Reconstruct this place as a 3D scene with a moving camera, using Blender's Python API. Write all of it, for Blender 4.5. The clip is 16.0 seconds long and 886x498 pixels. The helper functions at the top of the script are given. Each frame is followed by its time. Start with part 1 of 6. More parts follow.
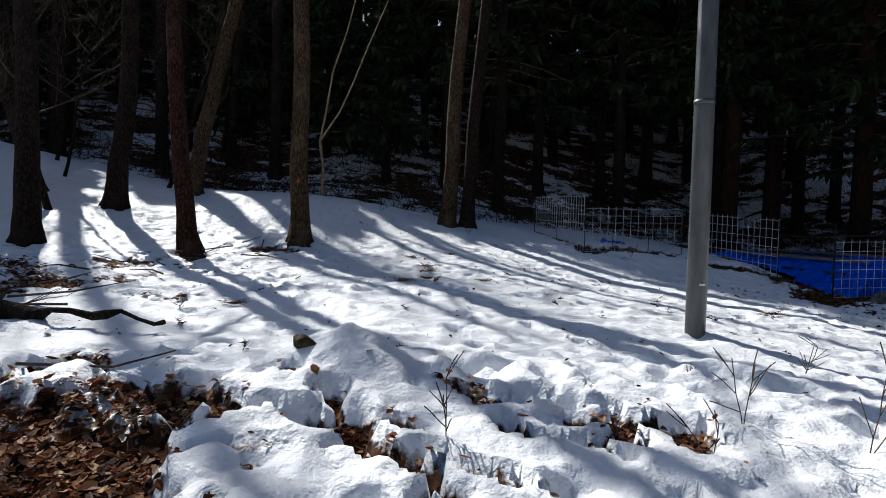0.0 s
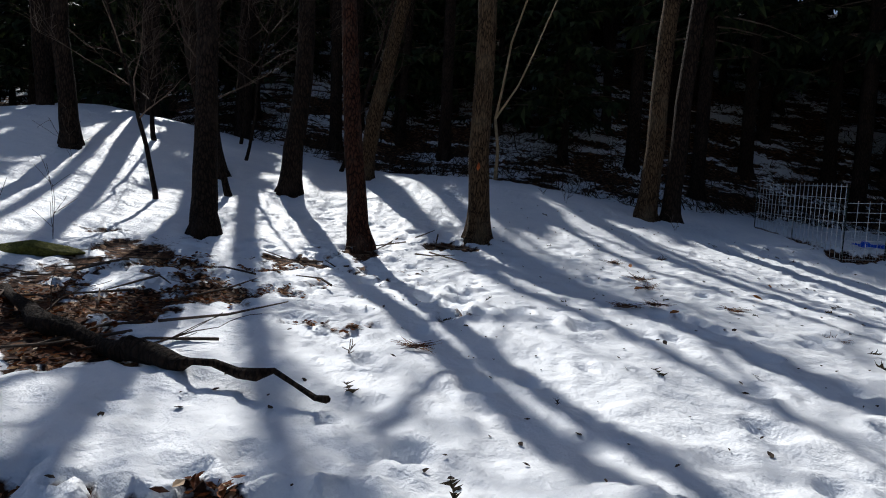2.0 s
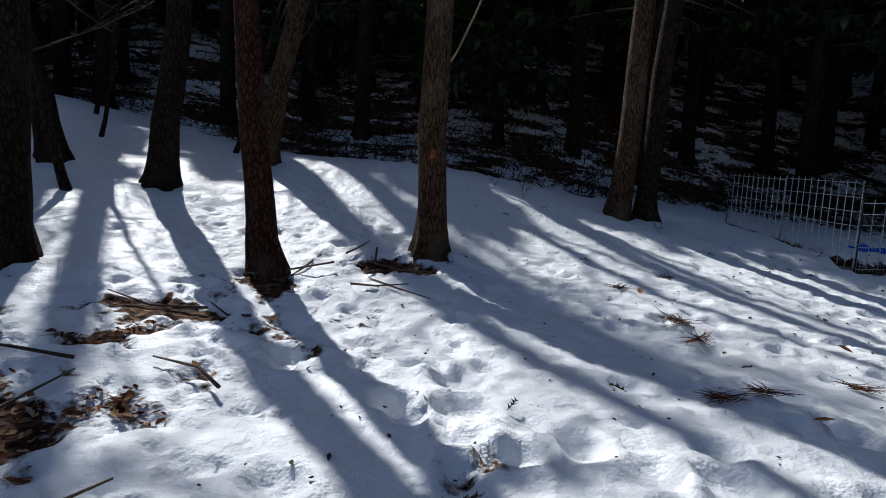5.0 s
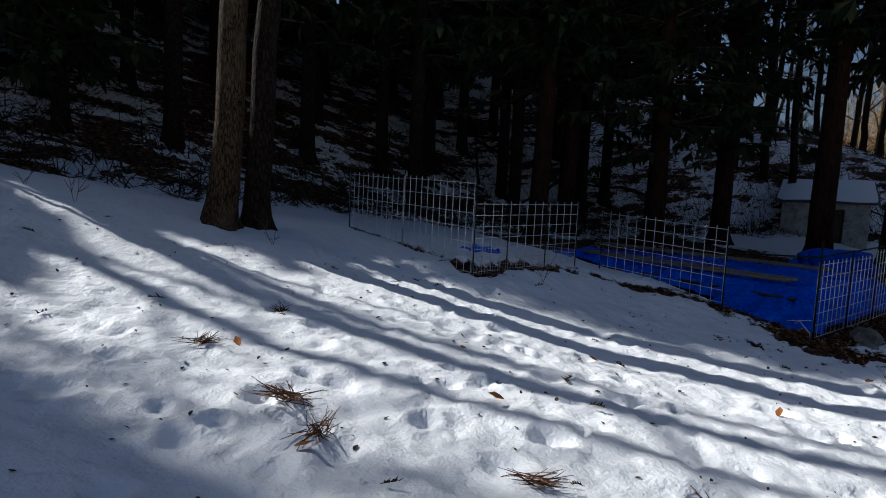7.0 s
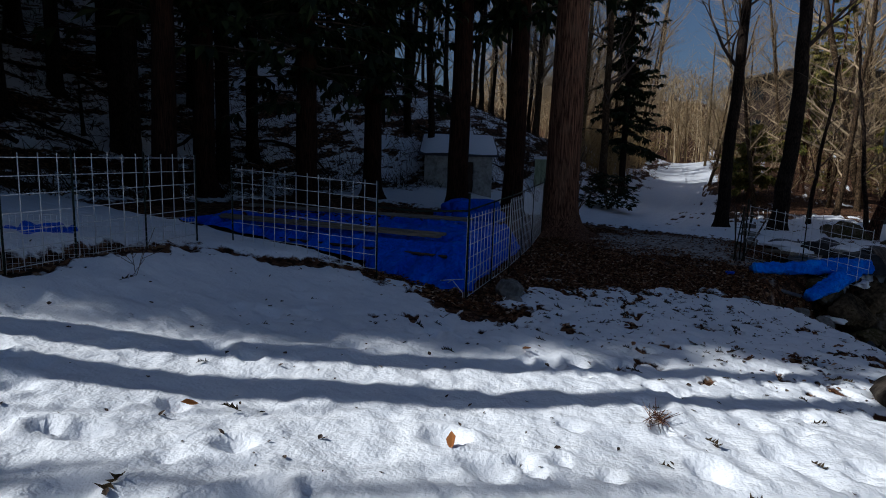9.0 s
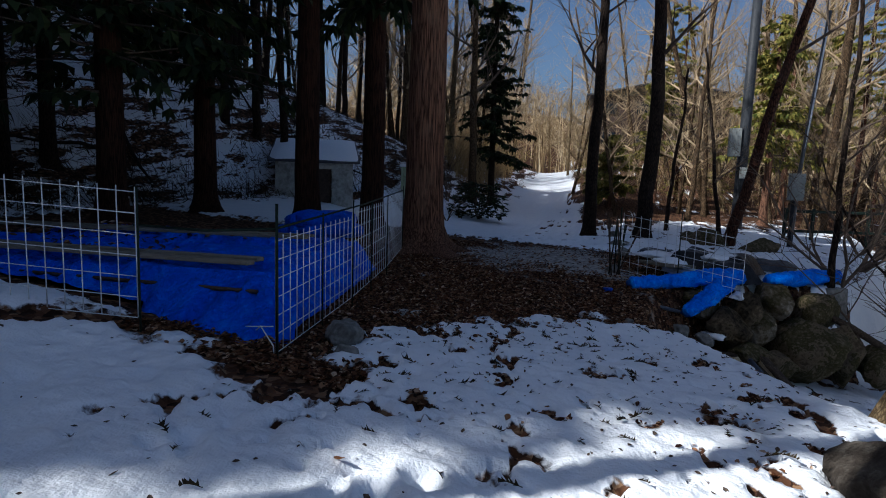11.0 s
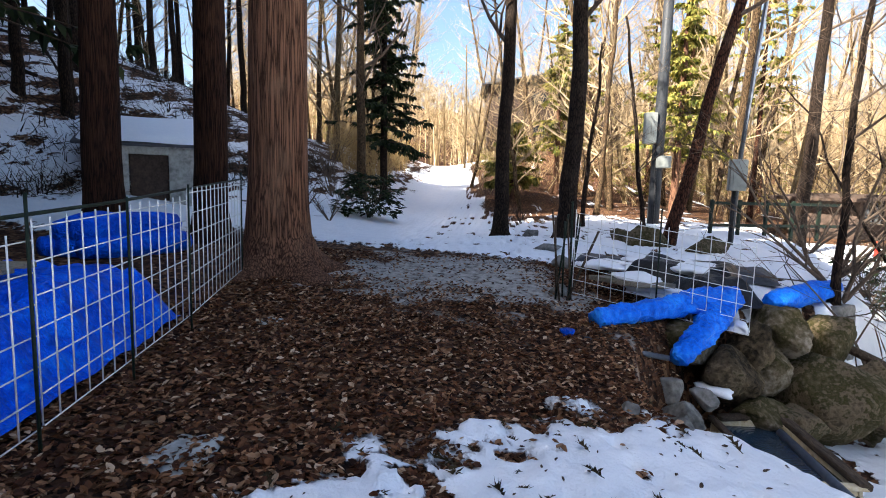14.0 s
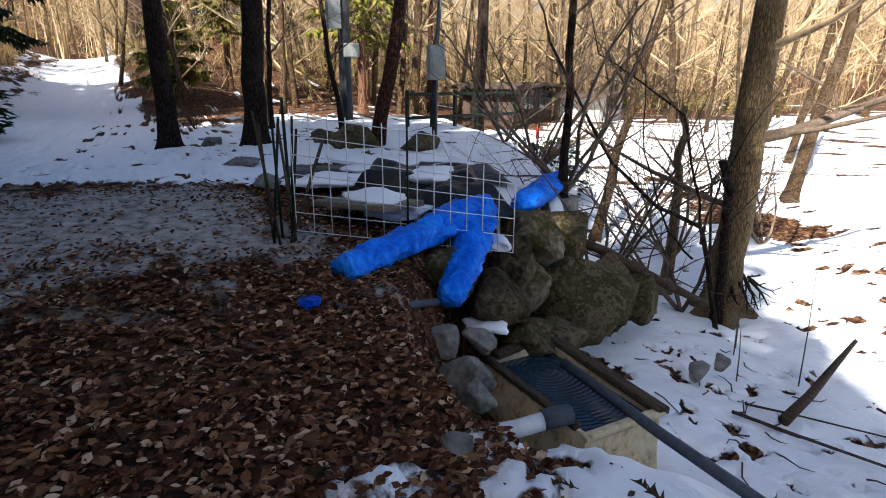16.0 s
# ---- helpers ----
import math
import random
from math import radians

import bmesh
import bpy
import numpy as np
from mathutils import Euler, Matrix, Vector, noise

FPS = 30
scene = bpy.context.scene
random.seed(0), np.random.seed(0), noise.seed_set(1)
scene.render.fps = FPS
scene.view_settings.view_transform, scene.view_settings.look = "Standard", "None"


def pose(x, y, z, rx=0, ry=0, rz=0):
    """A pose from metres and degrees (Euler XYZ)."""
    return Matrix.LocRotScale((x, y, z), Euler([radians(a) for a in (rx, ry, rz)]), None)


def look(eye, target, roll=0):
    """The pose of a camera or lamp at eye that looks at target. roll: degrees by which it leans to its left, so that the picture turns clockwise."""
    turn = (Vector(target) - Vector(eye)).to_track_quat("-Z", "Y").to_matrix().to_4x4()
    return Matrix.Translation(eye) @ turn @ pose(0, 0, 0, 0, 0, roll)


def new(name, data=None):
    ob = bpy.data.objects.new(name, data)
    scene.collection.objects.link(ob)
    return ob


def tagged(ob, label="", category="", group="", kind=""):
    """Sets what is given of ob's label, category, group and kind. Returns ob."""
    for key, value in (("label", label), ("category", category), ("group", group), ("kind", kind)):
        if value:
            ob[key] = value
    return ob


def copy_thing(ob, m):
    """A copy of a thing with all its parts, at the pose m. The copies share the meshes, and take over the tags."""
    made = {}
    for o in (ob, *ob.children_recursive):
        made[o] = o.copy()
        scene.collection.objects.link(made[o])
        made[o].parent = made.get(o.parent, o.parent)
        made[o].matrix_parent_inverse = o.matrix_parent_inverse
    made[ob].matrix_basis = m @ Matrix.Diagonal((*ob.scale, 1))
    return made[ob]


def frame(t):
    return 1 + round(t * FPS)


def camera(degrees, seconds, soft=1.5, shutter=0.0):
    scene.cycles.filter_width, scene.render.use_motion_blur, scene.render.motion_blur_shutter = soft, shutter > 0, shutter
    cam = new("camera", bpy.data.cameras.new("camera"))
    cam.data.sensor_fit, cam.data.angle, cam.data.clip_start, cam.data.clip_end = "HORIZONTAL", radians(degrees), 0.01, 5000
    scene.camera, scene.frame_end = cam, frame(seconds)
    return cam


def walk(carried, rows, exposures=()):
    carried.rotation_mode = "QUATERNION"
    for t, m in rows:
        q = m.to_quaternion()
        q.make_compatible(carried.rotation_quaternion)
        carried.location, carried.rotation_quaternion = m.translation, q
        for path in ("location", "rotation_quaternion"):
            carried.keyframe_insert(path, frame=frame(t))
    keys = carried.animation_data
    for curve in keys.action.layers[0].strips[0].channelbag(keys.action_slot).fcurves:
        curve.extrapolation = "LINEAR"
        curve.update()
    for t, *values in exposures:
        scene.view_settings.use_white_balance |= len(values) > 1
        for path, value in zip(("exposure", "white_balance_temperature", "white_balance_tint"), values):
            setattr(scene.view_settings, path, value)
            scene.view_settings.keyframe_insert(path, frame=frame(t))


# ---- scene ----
cam = camera(75.96, 16.0, 1.0)
ROWS = [
    (0, 0.132, 0.188, 1.432, 87.683, -1.37, 1.388),
    (0.5, -0.074, 0.679, 1.472, 86.994, -1.573, 8.306),
    (1, -0.25, 1.059, 1.519, 85.897, -1.775, 13.324),
    (1.5, -0.431, 1.357, 1.587, 86.058, -1.977, 15.281),
    (2, -0.635, 1.706, 1.69, 84.817, -2.357, 17),
    (2.5, -0.74, 2.068, 1.739, 83.575, -2.642, 18.911),
    (3, -1.043, 2.355, 1.806, 82.817, -2.877, 19.749),
    (5.5, -1.76, 4.377, 1.949, 83.06, -2.857, 1.093),
    (6, -1.622, 4.894, 1.978, 83.184, -3.093, -6.702),
    (6.5, -1.34, 5.422, 1.94, 84.342, -3.169, -17.377),
    (7, -1.031, 5.83, 1.931, 84.736, -2.846, -28.381),
    (7.5, -0.691, 6.244, 1.934, 83.207, -2.568, -39.003),
    (8, -0.279, 6.557, 1.888, 81.621, -2.31, -47.951),
    (8.5, 0.157, 6.786, 1.869, 82.213, -2.073, -55.845),
    (9, 0.571, 6.868, 1.892, 81.894, -1.927, -61.221),
    (9.5, 1.008, 6.934, 1.901, 81.947, -1.704, -67.487),
    (10, 1.424, 6.972, 1.899, 82.735, -1.482, -72.787),
    (12.5, 4.261, 7.59, 1.704, 83.441, -1.947, -74.014),
    (13, 4.868, 7.673, 1.711, 82.859, -1.829, -75.636),
    (13.5, 5.469, 7.798, 1.675, 83.307, -1.674, -79.666),
    (14, 6.008, 7.836, 1.701, 83.183, -1.489, -84.262),
    (14.5, 6.552, 7.862, 1.694, 81.619, -1.038, -91.939),
    (15, 7.099, 7.806, 1.653, 78.978, -0.787, -100.235),
    (15.5, 7.661, 7.755, 1.641, 76.098, -0.453, -108.27),
    (16, 8.139, 7.826, 1.628, 73.535, -0.156, -115.569),
]
EXPOSURES = [(0.0, 0.3, 5800, 10), (2.5, 0.05, 5700, 10), (5.0, 0.05, 5600, 10), (6.6, 0.15, 5700, 10), (7.4, -0.15, 5650, 10), (8.5, -0.3, 5450, 10), (10.0, -0.2, 5400, 10), (12.5, 1.95, 5600, 10), (14.0, 2.5, 6300, 10), (14.6, 2.6, 6350, 10), (15.2, 2.4, 6300, 10), (16.0, 1.8, 6100, 10)]
walk(cam, [(t, pose(x, y, z, rx, ry, rz)) for t, x, y, z, rx, ry, rz in ROWS], EXPOSURES)

# ---- exposure, sky and sun ----
SUN_AZ, SUN_EL = 126.0, 41.0            # degrees: direction towards the sun, anticlockwise from +x, and height
world = bpy.data.worlds.new("sky")
scene.world = world
world.use_nodes = True
wn = world.node_tree.nodes
sky = wn.new("ShaderNodeTexSky")
sky.sky_type = "NISHITA"
sky.sun_disc = False
sky.dust_density = 2.6
sky.ozone_density = 2.2
sky.sun_elevation = radians(SUN_EL)
sky.sun_rotation = radians(90 - SUN_AZ)
world.node_tree.links.new(sky.outputs["Color"], wn["Background"].inputs["Color"])
wn["Background"].inputs["Strength"].default_value = 0.056
sun = new("sun", bpy.data.lights.new("sun", "SUN"))
sun.data.energy = 5.0
sun.data.angle = radians(0.55)
sun.data.color = (1.0, 0.92, 0.79)
SUN_DIR = Vector((math.cos(radians(SUN_AZ)) * math.cos(radians(SUN_EL)), math.sin(radians(SUN_AZ)) * math.cos(radians(SUN_EL)), math.sin(radians(SUN_EL))))
sun.matrix_world = look(SUN_DIR * 60, (0, 0, 0))


# ---- materials ----
def material(name, rough=0.8, metal=0.0):
    m = bpy.data.materials.new(name)
    m.use_nodes = True
    b = m.node_tree.nodes["Principled BSDF"]
    b.inputs["Roughness"].default_value = rough
    b.inputs["Metallic"].default_value = metal
    b.inputs["Specular IOR Level"].default_value = 0.5 if rough < 0.34 or metal else 0.12
    return m, m.node_tree.nodes, m.node_tree.links, b


def ramp(nodes, stops):
    r = nodes.new("ShaderNodeValToRGB")
    el = r.color_ramp.elements
    while len(el) < len(stops):
        el.new(0.5)
    for e, (p, c) in zip(el, stops):
        e.position = p
        e.color = (*c, 1)
    return r


def noise_node(nodes, links, scale, detail=4.0, stretch=(1, 1, 1), coord="Object", rough=0.6):
    tc = nodes.new("ShaderNodeTexCoord")
    mp = nodes.new("ShaderNodeMapping")
    mp.inputs["Scale"].default_value = stretch
    links.new(tc.outputs[coord], mp.inputs["Vector"])
    n = nodes.new("ShaderNodeTexNoise")
    n.inputs["Scale"].default_value = scale
    n.inputs["Detail"].default_value = detail
    n.inputs["Roughness"].default_value = rough
    links.new(mp.outputs["Vector"], n.inputs["Vector"])
    return n, mp


def bump(nodes, links, bsdf, height, strength, dist):
    b = nodes.new("ShaderNodeBump")
    b.inputs["Strength"].default_value = strength
    b.inputs["Distance"].default_value = dist
    links.new(height, b.inputs["Height"])
    links.new(b.outputs["Normal"], bsdf.inputs["Normal"])
    return b


def grained(name, stops, scale, rough=0.85, stretch=(1, 1, 1), bump_s=0.5, bump_d=0.01, fine=4.0, metal=0.0, spread=0.0):
    """A surface with colour from noise at two scales, relief, and a little difference from thing to thing."""
    m, n, l, b = material(name, rough, metal)
    a, _ = noise_node(n, l, scale, 5, stretch)
    c, _ = noise_node(n, l, scale * fine, 3, stretch)
    mix = n.new("ShaderNodeMath")
    mix.operation = "MULTIPLY_ADD"
    l.new(c.outputs["Fac"], mix.inputs[0])
    mix.inputs[1].default_value = 0.45
    half = n.new("ShaderNodeMath")
    half.operation = "MULTIPLY_ADD"
    l.new(a.outputs["Fac"], half.inputs[0])
    half.inputs[1].default_value = 0.75
    half.inputs[2].default_value = -0.1
    l.new(half.outputs[0], mix.inputs[2])
    fac = mix.outputs[0]
    if spread:
        info = n.new("ShaderNodeObjectInfo")
        s = n.new("ShaderNodeMath")
        s.operation = "MULTIPLY_ADD"
        l.new(info.outputs["Random"], s.inputs[0])
        s.inputs[1].default_value = spread
        l.new(fac, s.inputs[2])
        o = n.new("ShaderNodeMath")
        o.operation = "SUBTRACT"
        l.new(s.outputs[0], o.inputs[0])
        o.inputs[1].default_value = spread / 2
        fac = o.outputs[0]
    r = ramp(n, stops)
    l.new(fac, r.inputs["Fac"])
    l.new(r.outputs["Color"], b.inputs["Base Color"])
    bump(n, l, b, mix.outputs[0], bump_s, bump_d)
    return m


def bark_material(name, dark, light, ridge=14.0, lichen=None, relief=0.03, grain=0.22):
    """Furrowed bark: upright ridges broken across, with pale patches."""
    m, n, l, b = material(name, 0.9)
    a, _ = noise_node(n, l, ridge * 1.5, 5, (1, 1, grain), rough=0.7)
    v = n.new("ShaderNodeTexVoronoi")
    v.feature = "DISTANCE_TO_EDGE"
    v.inputs["Scale"].default_value = ridge * 2.2
    _, mp = noise_node(n, l, 1, 0, (1, 1, grain * 1.3))
    wob = n.new("ShaderNodeMixRGB")
    wob.inputs["Fac"].default_value = 0.05
    l.new(mp.outputs["Vector"], wob.inputs["Color1"])
    l.new(a.outputs["Color"], wob.inputs["Color2"])
    l.new(wob.outputs["Color"], v.inputs["Vector"])
    c, _ = noise_node(n, l, 2.2, 3, (1, 1, 0.6))
    add = n.new("ShaderNodeMath")
    add.operation = "MULTIPLY"
    l.new(a.outputs["Fac"], add.inputs[0])
    l.new(v.outputs["Distance"], add.inputs[1])
    r = ramp(n, [(0.012, dark), (0.05, [0.55 * c for c in light]), (0.14, light)])
    l.new(add.outputs[0], r.inputs["Fac"])
    mx = n.new("ShaderNodeMixRGB")
    pr = ramp(n, [(0.52, (0, 0, 0)), (0.68, (0.4, 0.4, 0.4))])
    l.new(c.outputs["Fac"], pr.inputs["Fac"])
    l.new(pr.outputs["Color"], mx.inputs["Fac"])
    l.new(r.outputs["Color"], mx.inputs["Color1"])
    mx.inputs["Color2"].default_value = (*(lichen or light), 1)
    l.new(mx.outputs["Color"], b.inputs["Base Color"])
    bump(n, l, b, add.outputs[0], 1.0, relief * 1.6)
    return m


def leaf_material(name, stops, translucent=0.25, rough=0.6):
    """Foliage, each clump its own tone, with some light through it."""
    m, n, l, b = material(name, rough)
    g = n.new("ShaderNodeNewGeometry")
    r = ramp(n, stops)
    l.new(g.outputs["Random Per Island"], r.inputs["Fac"])
    l.new(r.outputs["Color"], b.inputs["Base Color"])
    t = n.new("ShaderNodeBsdfTranslucent")
    l.new(r.outputs["Color"], t.inputs["Color"])
    mx = n.new("ShaderNodeMixShader")
    mx.inputs["Fac"].default_value = translucent
    l.new(b.outputs["BSDF"], mx.inputs[1])
    l.new(t.outputs["BSDF"], mx.inputs[2])
    l.new(mx.outputs["Shader"], n["Material Output"].inputs["Surface"])
    return m


def ground_material():
    """Snow over leaf litter and trodden earth; the sheet carries how much of each lies bare."""
    m, n, l, b = material("snowy_ground", 0.7)
    at = n.new("ShaderNodeVertexColor")
    at.layer_name = "cover"
    sep = n.new("ShaderNodeSeparateColor")
    l.new(at.outputs["Color"], sep.inputs["Color"])
    fine, _ = noise_node(n, l, 9.0, 4)
    grain, _ = noise_node(n, l, 60.0, 3)
    lump, _ = noise_node(n, l, 3.2, 4)
    # bare share sharpened by fine noise
    s = n.new("ShaderNodeMath")
    s.operation = "MULTIPLY_ADD"
    l.new(fine.outputs["Fac"], s.inputs[0])
    s.inputs[1].default_value = 0.6
    l.new(sep.outputs["Red"], s.inputs[2])
    # streaks of snow and litter along the steep hillside
    streak, _ = noise_node(n, l, 1.3, 5, (0.45, 1.5, 1.5), rough=0.68)
    sk = n.new("ShaderNodeMath")
    sk.operation = "MULTIPLY_ADD"
    l.new(streak.outputs["Fac"], sk.inputs[0])
    sk.inputs[1].default_value = 2.2
    sk.inputs[2].default_value = -1.1
    sh = n.new("ShaderNodeMath")
    sh.operation = "MULTIPLY_ADD"
    l.new(sk.outputs[0], sh.inputs[0])
    l.new(sep.outputs["Blue"], sh.inputs[1])
    l.new(s.outputs[0], sh.inputs[2])
    s = sh
    bare = n.new("ShaderNodeMapRange")
    bare.inputs["From Min"].default_value = 0.74
    bare.inputs["From Max"].default_value = 0.84
    l.new(s.outputs[0], bare.inputs["Value"])
    # snow
    snow = ramp(n, [(0.3, (0.80, 0.82, 0.85)), (0.7, (0.88, 0.89, 0.90))])
    l.new(lump.outputs["Fac"], snow.inputs["Fac"])
    # litter
    vor = n.new("ShaderNodeTexVoronoi")
    vor.inputs["Scale"].default_value = 17.0
    tc = n.new("ShaderNodeTexCoord")
    wob = n.new("ShaderNodeMixRGB")
    wob.inputs["Fac"].default_value = 0.06
    l.new(tc.outputs["Object"], wob.inputs["Color1"])
    l.new(fine.outputs["Color"], wob.inputs["Color2"])
    l.new(wob.outputs["Color"], vor.inputs["Vector"])
    lit = ramp(n, [(0.1, (0.016, 0.008, 0.005)), (0.5, (0.055, 0.024, 0.012)), (0.8, (0.12, 0.056, 0.028)), (0.97, (0.22, 0.13, 0.07))])
    vs = n.new("ShaderNodeSeparateColor")
    l.new(vor.outputs["Color"], vs.inputs["Color"])
    l.new(vs.outputs["Red"], lit.inputs["Fac"])
    # trodden earth
    earth = ramp(n, [(0.32, (0.11, 0.098, 0.084)), (0.48, (0.29, 0.268, 0.240)), (0.7, (0.43, 0.405, 0.37))])
    l.new(fine.outputs["Fac"], earth.inputs["Fac"])
    e1 = n.new("ShaderNodeMixRGB")
    es = n.new("ShaderNodeMath")
    es.operation = "MULTIPLY_ADD"
    l.new(lump.outputs["Fac"], es.inputs[0])
    es.inputs[1].default_value = 0.9
    l.new(sep.outputs["Green"], es.inputs[2])
    em = n.new("ShaderNodeMapRange")
    em.inputs["From Min"].default_value = 0.8
    em.inputs["From Max"].default_value = 1.05
    l.new(es.outputs[0], em.inputs["Value"])
    l.new(em.outputs["Result"], e1.inputs["Fac"])
    l.new(lit.outputs["Color"], e1.inputs["Color1"])
    l.new(earth.outputs["Color"], e1.inputs["Color2"])
    mx = n.new("ShaderNodeMixRGB")
    l.new(bare.outputs["Result"], mx.inputs["Fac"])
    l.new(snow.outputs["Color"], mx.inputs["Color1"])
    l.new(e1.outputs["Color"], mx.inputs["Color2"])
    l.new(mx.outputs["Color"], b.inputs["Base Color"])
    rg = n.new("ShaderNodeMapRange")
    rg.inputs["To Min"].default_value = 0.45
    rg.inputs["To Max"].default_value = 0.9
    l.new(bare.outputs["Result"], rg.inputs["Value"])
    l.new(rg.outputs["Result"], b.inputs["Roughness"])
    # relief
    h1 = n.new("ShaderNodeMath")
    h1.operation = "MULTIPLY_ADD"
    l.new(grain.outputs["Fac"], h1.inputs[0])
    h1.inputs[1].default_value = 0.13
    l.new(fine.outputs["Fac"], h1.inputs[2])
    h2 = n.new("ShaderNodeMath")
    h2.operation = "MULTIPLY_ADD"
    l.new(vor.outputs["Distance"], h2.inputs[0])
    h2.inputs[1].default_value = 0.9
    l.new(fine.outputs["Fac"], h2.inputs[2])
    h3 = n.new("ShaderNodeMixRGB")
    l.new(em.outputs["Result"], h3.inputs["Fac"])
    l.new(h2.outputs[0], h3.inputs["Color1"])
    l.new(h1.outputs[0], h3.inputs["Color2"])
    h2 = h3
    hm = n.new("ShaderNodeMixRGB")
    l.new(bare.outputs["Result"], hm.inputs["Fac"])
    l.new(h1.outputs[0], hm.inputs["Color1"])
    l.new(h2.outputs["Color"], hm.inputs["Color2"])
    bump(n, l, b, hm.outputs["Color"], 0.55, 0.065)
    return m


GROUND = ground_material()
SNOW = grained("snow", [(0.3, (0.80, 0.82, 0.85)), (0.7, (0.88, 0.89, 0.90))], 8, 0.5, bump_s=0.4, bump_d=0.03)
BARK = bark_material("furrowed_bark", (0.007, 0.004, 0.003), (0.120, 0.076, 0.040), 17, (0.19, 0.15, 0.095), 0.05, 0.16)
BARK_RED = bark_material("reddish_bark", (0.008, 0.004, 0.003), (0.085, 0.034, 0.019), 11, (0.13, 0.09, 0.065), 0.08)
# dark bark, lowered further so backlight and hillside shade sit in the colour
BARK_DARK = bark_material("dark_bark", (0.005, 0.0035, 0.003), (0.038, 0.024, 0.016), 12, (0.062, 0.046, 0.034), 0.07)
BARK_PALE = bark_material("pale_bark", (0.06, 0.038, 0.018), (0.22, 0.155, 0.08), 20, (0.30, 0.24, 0.14), 0.03, 0.13)
# cedar bark again, with the shade under the stand put into its colour
CEDAR_SHADE = bark_material("shaded_cedar_bark", (0.006, 0.003, 0.0025), (0.055, 0.024, 0.014), 18, (0.075, 0.036, 0.022), 0.045, 0.035)
# concrete grey taken near black, to colour in the shade on the pole
POLE_SHADED = grained("shaded_grey_pole", [(0.3, (0.020, 0.022, 0.025)), (0.7, (0.045, 0.048, 0.053))], 6, 0.5, stretch=(1, 1, 0.3), bump_s=0.15, bump_d=0.004)
# greyer and more mottled than the plaster
SHED_WALL = grained("mottled_shed_wall", [(0.3, (0.18, 0.18, 0.165)), (0.5, (0.34, 0.34, 0.315)), (0.7, (0.45, 0.45, 0.42))], 2.5, 0.85, bump_s=0.3, bump_d=0.01)
PALE_GREEN = grained("weathered_pale_green_sheet", [(0.3, (0.20, 0.24, 0.15)), (0.5, (0.36, 0.42, 0.27)), (0.75, (0.50, 0.55, 0.40))], 3, 0.6, stretch=(1, 1, 0.3), bump_s=0.3, bump_d=0.01)
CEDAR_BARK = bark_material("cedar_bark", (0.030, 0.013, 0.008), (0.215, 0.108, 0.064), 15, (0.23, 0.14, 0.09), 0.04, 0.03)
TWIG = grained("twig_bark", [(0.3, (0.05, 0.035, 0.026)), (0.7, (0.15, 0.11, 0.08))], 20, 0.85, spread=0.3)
# pale twigs, brightened so that the wood's sunlight is partly in the colour
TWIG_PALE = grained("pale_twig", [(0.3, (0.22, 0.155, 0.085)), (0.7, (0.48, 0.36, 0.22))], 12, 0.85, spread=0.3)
# needle greens halved in tone to carry the shade of the hillside stand
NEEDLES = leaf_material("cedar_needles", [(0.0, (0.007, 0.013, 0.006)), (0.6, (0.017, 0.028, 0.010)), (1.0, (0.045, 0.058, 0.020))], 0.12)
# yellow-green needles with sunlight added into their tones
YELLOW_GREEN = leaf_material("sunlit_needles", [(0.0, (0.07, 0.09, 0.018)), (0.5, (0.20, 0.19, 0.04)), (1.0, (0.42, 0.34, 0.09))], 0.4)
LEAF = leaf_material("dead_leaf", [(0.0, (0.022, 0.008, 0.004)), (0.35, (0.080, 0.028, 0.012)), (0.65, (0.165, 0.070, 0.030)), (0.9, (0.31, 0.17, 0.09)), (1.0, (0.55, 0.40, 0.27))], 0.08)
LEAF_WARM = leaf_material("warm_dead_leaf", [(0.0, (0.035, 0.012, 0.006)), (0.35, (0.14, 0.045, 0.016)), (0.65, (0.27, 0.10, 0.035)), (0.88, (0.36, 0.21, 0.10)), (1.0, (0.58, 0.46, 0.32))], 0.15)
LEAF_ORANGE = leaf_material("orange_dead_leaf", [(0.0, (0.22, 0.075, 0.02)), (1.0, (0.34, 0.14, 0.04))], 0.2)
REED = leaf_material("dry_reed", [(0.0, (0.28, 0.18, 0.07)), (1.0, (0.50, 0.36, 0.17))], 0.2)
ROCK = grained("mossy_stone", [(0.24, (0.012, 0.009, 0.005)), (0.38, (0.070, 0.052, 0.030)), (0.46, (0.13, 0.098, 0.062)), (0.53, (0.034, 0.032, 0.009)), (0.60, (0.070, 0.055, 0.026)), (0.68, (0.12, 0.095, 0.060)), (0.80, (0.25, 0.215, 0.165))], 1.9, 0.9, bump_s=1.0, bump_d=0.09, fine=9, spread=0.35)
DARK_ROCK = grained("dark_lichened_stone", [(0.28, (0.010, 0.008, 0.006)), (0.5, (0.045, 0.036, 0.028)), (0.66, (0.09, 0.08, 0.065)), (0.76, (0.34, 0.33, 0.30))], 4.5, 0.9, bump_s=1.0, bump_d=0.06, fine=5)
STONE_GREY = grained("grey_stone", [(0.3, (0.085, 0.082, 0.073)), (0.55, (0.20, 0.192, 0.175)), (0.75, (0.30, 0.285, 0.26))], 4, 0.85, bump_s=0.6, bump_d=0.03, spread=0.15)
MOSS = grained("moss", [(0.3, (0.03, 0.03, 0.008)), (0.6, (0.12, 0.12, 0.025))], 9, 0.95, bump_s=0.9, bump_d=0.03)
WIRE = grained("galvanised_wire", [(0.3, (0.55, 0.56, 0.56)), (0.7, (0.72, 0.72, 0.70))], 30, 0.45, bump_s=0.1, bump_d=0.001, metal=0.1)
